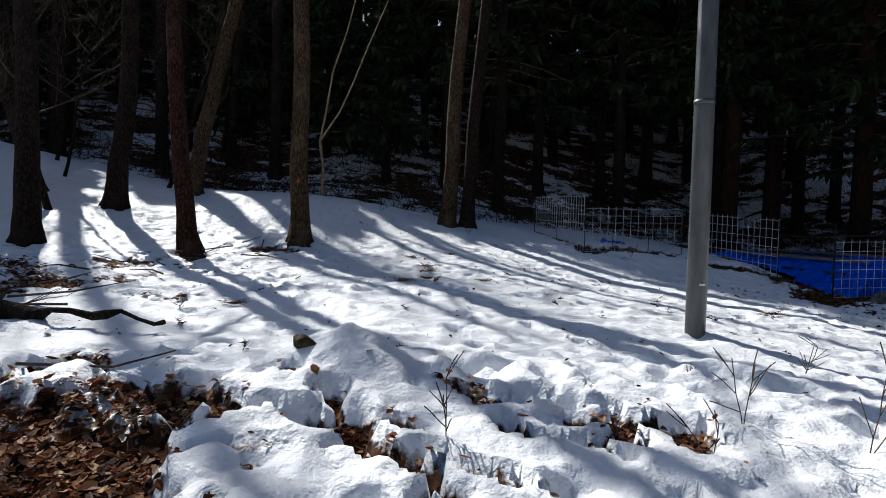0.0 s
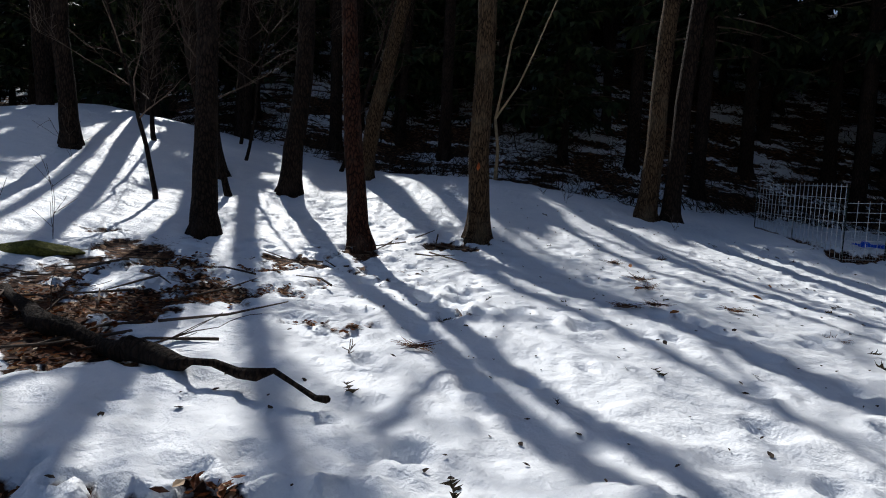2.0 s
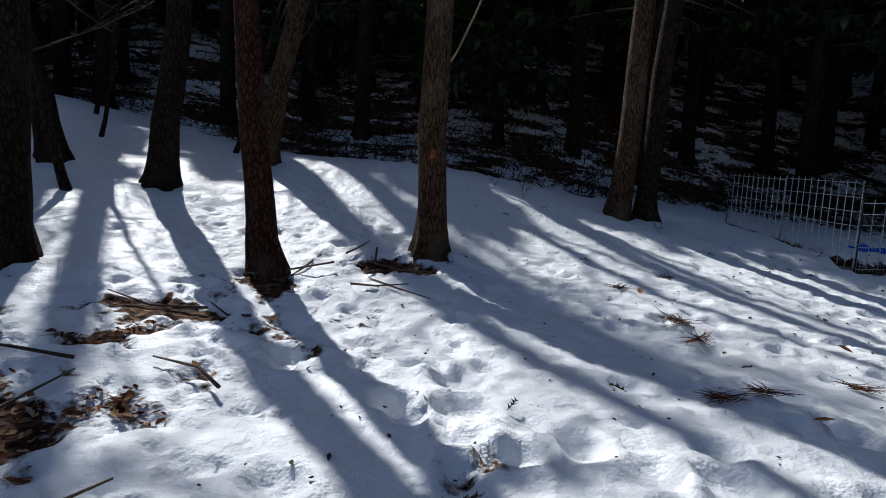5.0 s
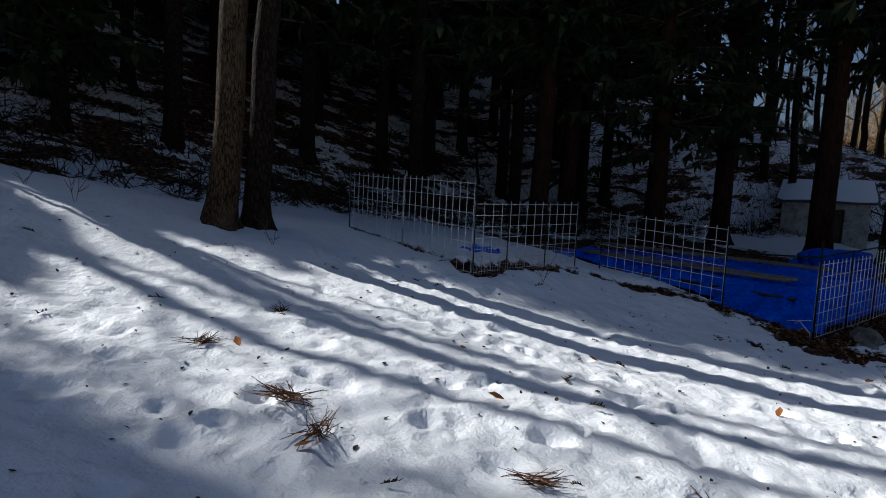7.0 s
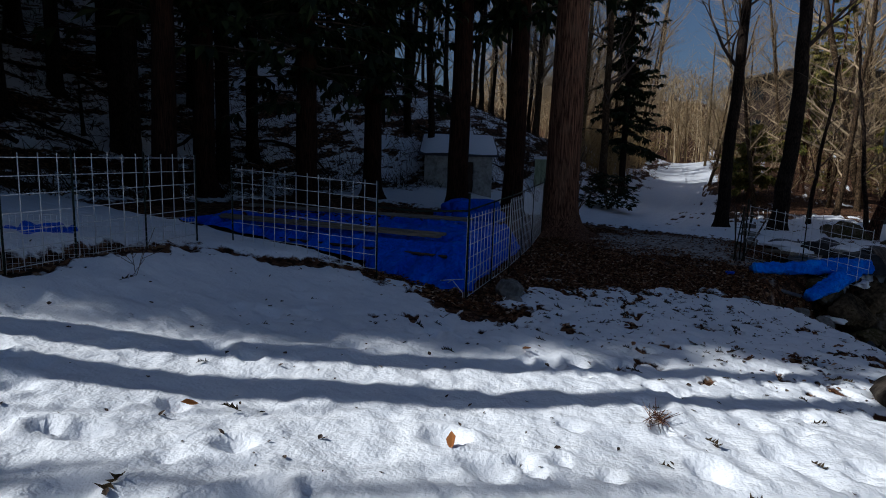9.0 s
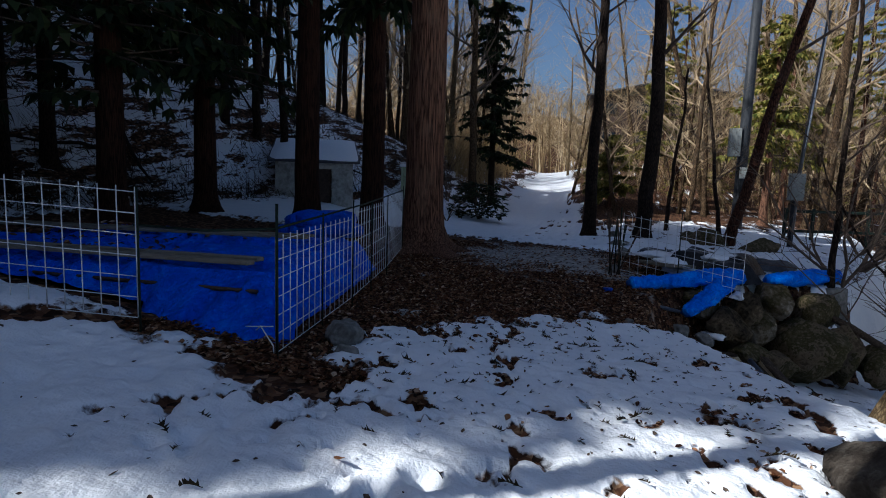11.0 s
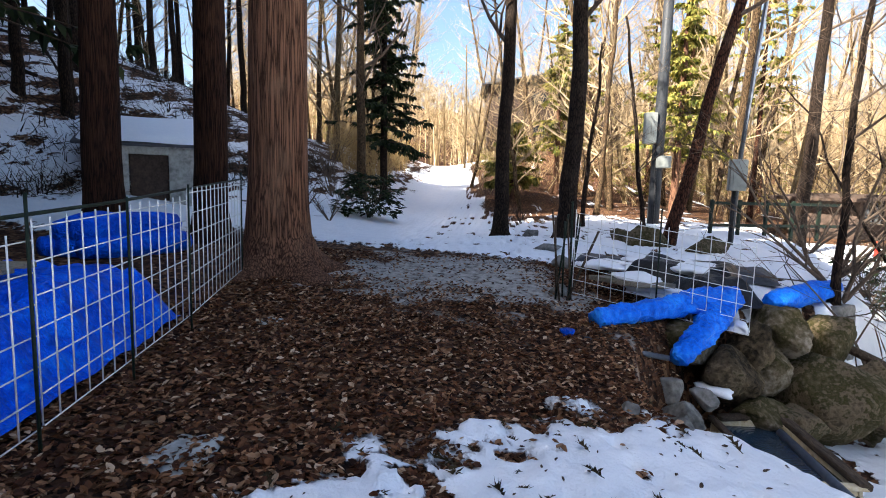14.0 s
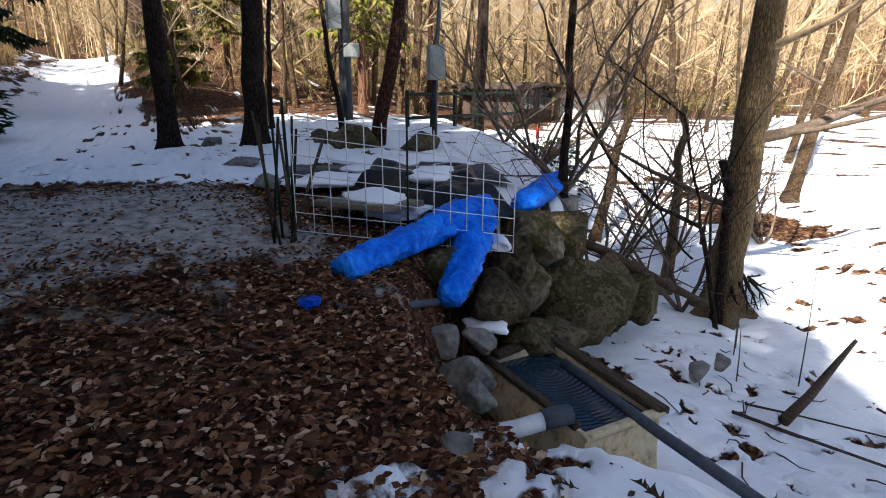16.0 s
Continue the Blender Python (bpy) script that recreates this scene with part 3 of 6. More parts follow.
gm.polygons.foreach_set("loop_start", np.arange(0, quads.size, 4))
gm.polygons.foreach_set("use_smooth", np.ones(len(quads), bool))
gm.update(calc_edges=True)
col = gm.color_attributes.new("cover", "FLOAT_COLOR", "POINT")
col.data.foreach_set("color", np.stack([BB, DD, steep(XX, YY), 0 * BB + 1], -1).ravel())
gm.materials.append(GROUND)
tagged(new("ground", gm), "snow-covered ground with bare leaf litter and trodden earth", "ground", kind="structure")


# ---- trees ----
def wander(start, direction, length, steps, bend, rng, up=0.0):
    p, d = Vector(start), Vector(direction).normalized()
    out = [p.copy()]
    for _ in range(steps):
        d = (d + Vector((rng.uniform(-bend, bend), rng.uniform(-bend, bend), rng.uniform(-bend, bend) * 0.6 + up))).normalized()
        p = p + d * (length / steps)
        out.append(p.copy())
    return out


def grow(geo, start, direction, length, r, level, rng, bend=0.22, up=0.06):
    pts = wander(start, direction, length, 6 if level > 1 else 4, bend, rng, up)
    n = len(pts)
    geo.ring_tube(pts, [max(0.003, r * (1 - 0.8 * i / (n - 1))) for i in range(n)], 6 if r > 0.03 else (4 if r > 0.012 else 3), cap=False)
    if level <= 0:
        return
    for k in range({3: 5, 2: 5, 1: 4}[level]):
        i = rng.randint(1, n - 1)
        d = (pts[i] - pts[i - 1]).normalized()
        side = Vector((rng.uniform(-1, 1), rng.uniform(-1, 1), rng.uniform(-0.4, 0.8))).normalized()
        grow(geo, pts[i], (d * 0.75 + side * 0.8).normalized(), length * rng.uniform(0.4, 0.62), r * (1 - 0.8 * i / n) * 0.6, level - 1, rng, bend, up)


def trunk_geo(height, r, lean, seed, sides=18, flare=0.7, bow=(0, 0), wiggle=0.05, taper=0.55):
    """A leaning, slightly crooked stem with spreading roots, and the points of its axis."""
    rng = random.Random(seed)
    geo, pts, radii = Geo(), [], []
    zs = [-0.45, -0.1, 0.0, 0.12, 0.28, 0.5, 0.85, 1.3] + [1.3 + (height - 1.3) * k / 12 for k in range(1, 13)]
    ox = oy = 0.0
    for z in zs:
        h = max(z, 0)
        ox += rng.uniform(-wiggle, wiggle) * (0.3 if h < 1 else 1)
        oy += rng.uniform(-wiggle, wiggle) * (0.3 if h < 1 else 1)
        b = math.sin(math.pi * min(1, h / (height * 0.6)))
        pts.append(Vector((lean[0] * h + bow[0] * b + ox, lean[1] * h + bow[1] * b + oy, z)))
        radii.append(r * (1 - taper * h / height) * (1 + flare * math.exp(-max(z, -0.1) / 0.22)))
    base = len(geo.v)
    geo.ring_tube(pts, radii, sides, 0.05, seed)
    phase = rng.uniform(0, 6)
    lobes = rng.choice((4, 5, 6))
    for i, z in enumerate(zs):       # root lobes
        w = 0.30 * math.exp(-max(z, 0) / 0.25) * min(1, flare * 1.4)
        for k in range(sides):
            j = base + i * sides + k
            a = 2 * math.pi * k / sides
            s = 1 + w * math.sin(lobes * a + phase)
            v = Vector(geo.v[j])
            geo.v[j] = tuple(pts[i] + (v - pts[i]) * s)
    return geo, pts, radii


def bare_tree(name, x, y, height, r, lean=(0, 0), seed=0, bark=None, twig=None, label="", limbs=7, first=0.45, level=2, limb_len=0.28, bow=(0, 0), flare=0.36, group="", sides=18, taper=0.55):
    t = thing(name, label, "tree", pose(x, y, top_of(x, y)), group)
    geo, pts, radii = trunk_geo(height, r, lean, seed, sides, flare, bow, taper=taper)
    part("trunk", geo, bark or BARK, t)
    rng = random.Random(seed + 500)
    b = Geo()
    for k in range(limbs):
        z = height * (first + (1 - first) * (k + rng.random()) / limbs)
        i = min(range(len(pts)), key=lambda q: abs(pts[q].z - z))
        a = rng.uniform(0, 2 * math.pi)
        grow(b, pts[i], (math.cos(a), math.sin(a), rng.uniform(0.3, 1.0)), height * limb_len * rng.uniform(0.6, 1.2) * (1.15 - 0.6 * z / height), radii[i] * rng.uniform(0.3, 0.5), level, rng)
    if b.v:
        tagged(part("crown", b, twig or TWIG, t), kind="stuff")
    return t


def spray(geo, p, d, size, rng):
    """One flat, drooping spray of foliage: a kite of three leaves."""
    d = Vector(d).normalized()
    side = d.cross(Vector((rng.uniform(-0.5, 0.5), rng.uniform(-0.5, 0.5), 1))).normalized()
    nrm = side.cross(d)
    for s in (-0.55, 0.0, 0.55):
        dd = (d + side * s).normalized()
        ss = (side - d * s).normalized() * size * 0.15
        q = p + dd * size * (1.0 if s == 0 else 0.75) - nrm * size * 0.25
        m = p + dd * size * 0.5 + nrm * size * 0.02
        geo.face(p, m + ss, q, m - ss)


def conifer_crown(height, start, reach, seed, whorls=26, sprays=9, size=0.55, per=6):
    rng = random.Random(seed)
    leaves, wood = Geo(), Geo()
    for w in range(whorls):
        f = (w + rng.random()) / whorls
        z = start + (height - start) * f
        ln = reach * (1 - f) ** 0.75 * rng.uniform(0.65, 1.15) + 0.25
        for k in range(per):
            a = rng.uniform(0, 2 * math.pi)
            d = Vector((math.cos(a), math.sin(a), rng.uniform(-0.15, 0.3)))
            pts = wander((0, 0, z + rng.uniform(-1.1, 1.1) * (height - start) / whorls), d, ln * rng.uniform(0.45, 1.25), 4, 0.16, rng, -0.07)
            wood.ring_tube(pts, [0.035, 0.028, 0.02, 0.012, 0.006], 3, cap=False)
            for s in range(sprays):
                i = rng.randint(1, 4)
                p = pts[i - 1].lerp(pts[i], rng.random())
                dd = (pts[i] - pts[i - 1]).normalized() + Vector((rng.uniform(-0.9, 0.9), rng.uniform(-0.9, 0.9), rng.uniform(-0.7, 0.2)))
                spray(leaves, p, dd, size * rng.uniform(0.6, 1.25), rng)
    return leaves, wood


def conifer(name, x, y, height, r, start, reach, seed, label, lean=(0, 0), bark=None, leaf=None, group="", flare=0.55, sides=20, taper=0.6, **kw):
    t = thing(name, label, "conifer tree", pose(x, y, top_of(x, y)), group)
    geo, _, _ = trunk_geo(height, r, lean, seed, sides, flare, wiggle=0.02, taper=taper)
    part("trunk", geo, bark or CEDAR_BARK, t)
    leaves, wood = conifer_crown(height, start, reach, seed, **kw)
    for g in (leaves, wood):
        g.v = [(v[0] + lean[0] * v[2], v[1] + lean[1] * v[2], v[2]) for v in g.v]
    c = part("crown", leaves, leaf or NEEDLES, t, smooth=False)
    tagged(c, kind="stuff")
    tagged(part("branchwork", wood, TWIG, c), kind="stuff")
    return t


# trees of the first slope
FIRST = "bare trees of the snowy slope"
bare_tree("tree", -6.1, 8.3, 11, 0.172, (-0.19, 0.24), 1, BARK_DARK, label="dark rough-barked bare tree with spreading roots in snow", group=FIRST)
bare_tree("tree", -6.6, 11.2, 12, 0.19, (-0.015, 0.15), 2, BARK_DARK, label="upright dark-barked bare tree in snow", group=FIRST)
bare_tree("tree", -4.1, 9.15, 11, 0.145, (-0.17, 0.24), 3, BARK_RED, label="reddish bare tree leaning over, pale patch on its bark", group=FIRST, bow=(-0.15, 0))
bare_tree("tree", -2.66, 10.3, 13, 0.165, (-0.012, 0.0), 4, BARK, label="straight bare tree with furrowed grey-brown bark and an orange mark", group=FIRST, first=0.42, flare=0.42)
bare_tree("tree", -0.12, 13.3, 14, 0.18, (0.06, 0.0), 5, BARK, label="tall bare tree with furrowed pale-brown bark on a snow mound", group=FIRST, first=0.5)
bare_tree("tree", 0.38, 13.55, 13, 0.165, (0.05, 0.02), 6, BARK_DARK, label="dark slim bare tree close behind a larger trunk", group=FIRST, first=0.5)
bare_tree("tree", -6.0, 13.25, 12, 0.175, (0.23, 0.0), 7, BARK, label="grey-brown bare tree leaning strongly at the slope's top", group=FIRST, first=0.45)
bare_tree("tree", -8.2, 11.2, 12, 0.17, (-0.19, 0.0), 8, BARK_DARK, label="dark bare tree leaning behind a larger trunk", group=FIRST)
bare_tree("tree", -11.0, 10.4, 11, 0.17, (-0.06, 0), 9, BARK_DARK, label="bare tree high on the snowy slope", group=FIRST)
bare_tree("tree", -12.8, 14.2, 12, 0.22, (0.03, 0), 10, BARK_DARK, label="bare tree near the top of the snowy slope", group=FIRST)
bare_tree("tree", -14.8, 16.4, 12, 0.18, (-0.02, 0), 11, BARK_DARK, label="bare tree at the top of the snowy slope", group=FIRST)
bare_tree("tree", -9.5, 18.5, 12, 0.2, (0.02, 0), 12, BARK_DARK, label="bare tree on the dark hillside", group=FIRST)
# extra trees set sunward, so that their shadows stripe the upper slope
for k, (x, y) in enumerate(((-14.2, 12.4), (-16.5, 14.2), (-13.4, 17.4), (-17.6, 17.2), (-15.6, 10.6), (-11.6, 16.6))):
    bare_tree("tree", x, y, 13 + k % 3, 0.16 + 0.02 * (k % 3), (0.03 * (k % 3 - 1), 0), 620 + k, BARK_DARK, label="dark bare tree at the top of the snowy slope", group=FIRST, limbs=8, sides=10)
bare_tree("sapling", -7.25, 10.3, 5.5, 0.055, (-0.28, 0.05), 13, BARK_DARK, label="crooked bare sapling with fine pale branches", group="saplings", limbs=12, first=0.3, flare=0.3, sides=8, limb_len=0.34)
forked = thing("sapling", "pale forked sapling against the dark hillside", "tree", pose(-3.5, 15.3, top_of(-3.5, 15.3) - 0.05), "saplings")
part("trunk", Geo().ring_tube([(0, 0, -0.2), (0.04, 0, 0.8), (-0.05, -0.05, 1.5)], [0.05, 0.042, 0.036], 8), TWIG_PALE, forked)
for pts, r in ((((-0.05, -0.05, 1.5), (0.1, 0, 2.3), (0.25, 0, 3.3), (0.62, 0, 4.4), (0.9, 0.1, 5.6), (1.0, 0.1, 7.0)), 0.034), (((-0.05, -0.05, 1.5), (0.45, 0.05, 2.3), (0.75, 0.1, 3.0), (1.15, 0.1, 4.0), (1.7, 0.1, 5.3), (2.2, 0.2, 6.6)), 0.028)):
    part("stem", Geo().ring_tube(pts, [r * (1 - 0.13 * q) for q in range(6)], 7, 0.15, len(pts)), TWIG_PALE, forked)
# tree added on the sunward line to cast the long shadow band
bare_tree("tree", -6.0, 19.2, 15, 0.2, (0.0, 0), 14, BARK_DARK, label="dark straight bare tree at the hillside's foot, added for its shadow", group=FIRST, first=0.6, limbs=5)

for k, (x, y, h, lx) in enumerate(((-8.6, 12.6, 5.5, 0.2), (-7.9, 9.3, 4.5, -0.3), (-9.6, 13.8, 6.0, 0.1), (-10.4, 11.9, 3.0, -0.15), (-6.9, 13.9, 6.0, 0.3))):
    bare_tree("sapling", x, y, h, 0.035 + 0.004 * k % 0.02, (lx, 0.05), 600 + k, BARK_DARK, TWIG, label="thin crooked sapling with fine pale twigs", group="saplings", limbs=11, first=0.22, flare=0.2, sides=6, limb_len=0.38)

# cedars round the fenced beds
CED = "tall cedars by the fenced beds"
conifer("cedar", 13.3, 10.75, 16, 0.40, 6.5, 3.0, 20, "massive cedar with stringy red-brown bark beside the fence", group=CED, flare=0.9, sides=32, taper=0.45)
conifer("cedar", 15.3, 12.75, 15, 0.29, 5.5, 2.8, 21, "tall cedar with red-brown bark behind the fence", group=CED, bark=CEDAR_SHADE)
conifer("cedar", 14.2, 13.9, 15, 0.29, 5.5, 2.8, 22, "tall cedar with red-brown bark by the shed", group=CED, bark=CEDAR_SHADE)
conifer("cedar", 14.6, 17.0, 15, 0.28, 3.0, 3.0, 23, "tall cedar at the foot of the hill, bark darkened for shade", group=CED, bark=CEDAR_SHADE)
conifer("cedar", 12.0, 17.2, 15, 0.29, 2.8, 3.0, 24, "tall cedar at the foot of the hill, bark darkened for shade", group=CED, bark=CEDAR_SHADE)
conifer("cedar", 10.6, 19.4, 15, 0.28, 4.0, 3.0, 25, "tall cedar at the foot of the hill, bark darkened for shade", group=CED, bark=CEDAR_SHADE)
conifer("cedar", 8.6, 18.2, 15, 0.27, 4.5, 2.8, 26, "tall cedar at the foot of the hill, bark darkened for shade", group=CED, bark=CEDAR_SHADE)

# dense stand on the hillside, built from a few grown once
STAND = "cedars of the dark hillside"
# dark bark instead of cedar bark here, to colour in the hillside's shade
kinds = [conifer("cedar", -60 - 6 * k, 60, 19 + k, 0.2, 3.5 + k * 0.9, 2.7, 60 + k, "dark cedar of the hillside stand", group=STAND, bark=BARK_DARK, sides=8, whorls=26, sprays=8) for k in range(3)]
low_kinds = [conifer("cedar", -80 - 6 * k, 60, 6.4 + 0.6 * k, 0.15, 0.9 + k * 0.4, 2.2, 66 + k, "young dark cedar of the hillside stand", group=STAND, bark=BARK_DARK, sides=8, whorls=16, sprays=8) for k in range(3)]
rng = random.Random(77)
spots = []
tries = 0
while len(spots) < 250 and tries < 20000:
    tries += 1
    x, y = rng.uniform(-34, 34), rng.uniform(18.6, 50)
    if x > 14 and y < 26 + (x - 14) * 0.3:
        continue
    if x + 0.727 * y < 12.1 and y < 18.9 + 0.10 * abs(x):
        continue
    if any((x - a) ** 2 + (y - b) ** 2 < 2.6 for a, b in spots):
        continue
    spots.append((x, y))
    # tall kinds only where their unseen crowns should shade the fenced yard
    tall = x + 0.727 * y > 12.1
    copy_thing((kinds if tall else low_kinds)[len(spots) % 3], pose(x, y, float(land(x, y)) - 0.1, 0, 0, rng.uniform(0, 360)))
for k in range(26):        # dark wood west of the slope
    x, y = rng.uniform(-34, -17), rng.uniform(2, 18)
    copy_thing(low_kinds[k % 3], pose(x, y, float(land(x, y)) - 0.1, 0, 0, rng.uniform(0, 360)))
# low cedars added sunward of the slope's top to shade its snow
for k, (x, y) in enumerate(((-16.2, 16.4), (-14.3, 18.6), (-18.0, 15.0), (-19.0, 12.0))):
    copy_thing(low_kinds[k % 3], pose(x, y, float(land(x, y)) - 0.1, 0, 0, 50 * k))
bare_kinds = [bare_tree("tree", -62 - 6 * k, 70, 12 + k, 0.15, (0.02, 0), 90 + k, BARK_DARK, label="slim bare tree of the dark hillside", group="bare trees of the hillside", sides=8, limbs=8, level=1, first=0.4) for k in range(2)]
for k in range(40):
    # from k = 28 on: trees added sunward to dapple the slope with shade
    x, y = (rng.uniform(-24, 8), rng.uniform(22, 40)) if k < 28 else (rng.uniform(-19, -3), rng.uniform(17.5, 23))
    # none where the trunk would throw a band across the snow
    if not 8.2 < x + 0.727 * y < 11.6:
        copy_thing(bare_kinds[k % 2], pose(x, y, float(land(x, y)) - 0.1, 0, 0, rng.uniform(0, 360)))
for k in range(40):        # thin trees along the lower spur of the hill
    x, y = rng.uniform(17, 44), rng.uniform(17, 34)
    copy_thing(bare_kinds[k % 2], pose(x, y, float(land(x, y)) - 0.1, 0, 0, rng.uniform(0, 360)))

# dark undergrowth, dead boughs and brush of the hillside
# these dark blades also stand for shade on the hillside snow
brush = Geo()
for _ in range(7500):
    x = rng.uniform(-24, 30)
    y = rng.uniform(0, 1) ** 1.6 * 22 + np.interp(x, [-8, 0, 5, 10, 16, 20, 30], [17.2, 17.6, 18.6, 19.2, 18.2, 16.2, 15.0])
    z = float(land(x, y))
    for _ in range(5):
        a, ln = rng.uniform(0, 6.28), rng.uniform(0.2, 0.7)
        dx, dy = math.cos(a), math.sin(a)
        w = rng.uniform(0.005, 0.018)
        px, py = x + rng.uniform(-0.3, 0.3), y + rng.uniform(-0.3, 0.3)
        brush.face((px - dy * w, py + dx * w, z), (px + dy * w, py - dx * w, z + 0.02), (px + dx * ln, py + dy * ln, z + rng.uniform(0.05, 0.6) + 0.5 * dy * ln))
solid("undergrowth", brush, leaf_material("dark_undergrowth", [(0.0, (0.012, 0.010, 0.006)), (0.6, (0.035, 0.024, 0.014)), (1.0, (0.07, 0.045, 0.026))], 0.1), "dark brush and dead sprigs, also darkening the shaded hillside snow", "undergrowth", kind="stuff", smooth=False)
for k in range(26):
    x, y = rng.uniform(7, 26), rng.uniform(19.5, 27)
    ln, a = rng.uniform(2, 4.5), rng.uniform(0, 6.28)
    ends = [(x + ln * f * math.cos(a), y + ln * f * math.sin(a)) for f in (0, 0.3, 0.6, 1)]
    solid("fallen_pole", Geo().ring_tube([(p, q, float(land(p, q)) + rng.uniform(0.02, 0.25)) for p, q in ends], [0.06, 0.055, 0.045, 0.02], 6), BARK_DARK, "dark fallen stem lying on the hillside", "branch", group="fallen stems of the hillside")

# steel pole of the first slope
pole = thing("steel_pole", "grey weathered steel pole standing in snow with a white band", "pole", pose(2.30, 5.32, top_of(2.30, 5.32)))
part("shaft", Geo().ring_tube([(0, 0, -0.4), (0, 0, 2), (0, 0, 7)], [0.088, 0.086, 0.08], 24), STEEL, pole)
part("joint_band", Geo().ring_tube([(0, 0, 2.02), (0, 0, 2.06)], [0.0895, 0.0895], 24), STEEL, pole)
part("white_label", Geo().box((0.05, 0.006, 0.018), pose(0.01, -0.0885, 0.43)), WHITE_PAINT, pole, "small white label")


# ---- fences ----
WIRE_UP = Geo().ring_tube([(0, 0, 0), (0, 0, 1)], [0.0047, 0.0047], 6).mesh("wire", WIRE)
WIRE_ALONG = Geo().ring_tube([(0, 0, 0), (1, 0, 0)], [0.0042, 0.0042], 6).mesh("wire", WIRE)


def mesh_panel(a, b, height, label, cols=13, rows=6, over=0.04, group="wire mesh fence panels"):
    """A welded wire panel whose foot runs from a to b."""
    a, b = Vector(a), Vector(b)
    ln = (b.xy - a.xy).length
    ang = math.degrees(math.atan2(b.y - a.y, b.x - a.x))
    t = thing("wire_mesh_panel", label, "fence panel", pose(a.x, a.y, a.z, 0, 0, ang), group)
    rise = b.z - a.z
    for k in range(cols + 1):
        f = k / cols
        w = part("wire", WIRE_UP, None, t)
        w.matrix_basis = Matrix.Translation((ln * f, 0.004, rise * f)) @ Matrix.Diagonal((1, 1, height + over, 1))
    for k in range(rows + 1):
        w = part("wire", WIRE_ALONG, None, t)
        w.matrix_basis = Matrix.Translation((0, -0.004, height * k / rows)) @ pose(0, 0, 0, 0, -math.degrees(math.atan2(rise, ln)), 0) @ Matrix.Diagonal((math.hypot(ln, rise), 1, 1, 1))
    return t


def stake(x, y, z0, z1, r=0.009, lean=(0, 0), mat=None, label="thin dark-green fence stake in the ground", name="fence_stake", group="fence stakes"):
    h = z1 - z0
    return solid(name, Geo().ring_tube([(0, 0, 0), (lean[0] * h * 0.5, lean[1] * h * 0.5, h * 0.5), (lean[0] * h, lean[1] * h, h)], [r, r, r * 0.9], 8), mat or GREEN_ROD, label, "stake", pose(x, y, z0), group)


PANELS = "galvanised wire mesh panel of the garden fence"
mesh_panel((2.76, 12.0, 0.98), (2.46, 13.48, 1.04), 1.14, PANELS, cols=11)
mesh_panel((2.455, 13.5, 1.04), (2.15, 15.0, 1.11), 1.12, PANELS, cols=11)
mesh_panel((2.78, 12.0, 0.98), (5.0, 12.58, 1.03), 0.88, PANELS)
mesh_panel((5.56, 12.62, 0.80), (6.03, 10.74, 0.68), 1.0, PANELS)
POST = (6.38, 9.72)
END = (12.6, 10.95)
for k in range(3):
    f0, f1 = k / 3 + 0.004, (k + 1) / 3
    bend = lambda f: -0.12 * math.sin(math.pi * f)
    mesh_panel((POST[0] + (END[0] - POST[0]) * f0, POST[1] + (END[1] - POST[1]) * f0 + bend(f0), 0.40 + 0.16 * f0), (POST[0] + (END[0] - POST[0]) * f1, POST[1] + (END[1] - POST[1]) * f1 + bend(f1), 0.40 + 0.16 * f1), 0.92 + 0.06 * k, PANELS, cols=14)
for x, y, z1 in ((2.78, 12.0, 2.15), (3.4, 12.14, 1.95), (4.2, 12.33, 1.95), (5.0, 12.58, 1.95), (5.56, 12.62, 1.82), (6.04, 10.74, 1.72), (8.4, 10.0, 1.6), (10.5, 10.42, 1.62), (12.6, 10.95, 1.75), (9.4, 10.2, 1.55), (7.4, 9.85, 1.5), (2.46, 13.5, 2.3), (2.15, 15.0, 2.35)):
    stake(x, y - 0.012, top_of(x, y) - 0.15, z1)
stake(POST[0], POST[1] - 0.02, top_of(*POST) - 0.15, 1.62, 0.013, label="dark-green corner stake of the fence")

# rails along the fence by the beds
for p, q in (((POST[0], POST[1], 1.42), (END[0], END[1], 1.66)), ((POST[0], POST[1], 1.42), (6.05, 10.78, 1.42))):
    solid("fence_rail", Geo().ring_tube([p, [(p[i] + q[i]) / 2 - (0.03 if i == 2 else 0) for i in range(3)], q], [0.011] * 3, 8), GREEN_ROD, "thin green rod tied along the fence top", "rail", group="fence rails")

# fine net on the lower half of one stretch
net = Geo()
for k in range(44):
    f = k / 43
    x, y, z = 2.79 + 2.1 * f, 11.98 + 0.48 * f, 0.93 - 0.2 * f
    net.ring_tube([(x, y, z), (x, y, z + 0.5)], [0.0016, 0.0016], 3, cap=False)
for k in range(11):
    net.ring_tube([(2.79, 11.98, 0.93 + 0.05 * k), (4.89, 12.46, 0.73 + 0.05 * k)], [0.0016, 0.0016], 3, cap=False)
solid("garden_net", net, WIRE, "fine garden net tied along the foot of the fence", "net", kind="stuff")


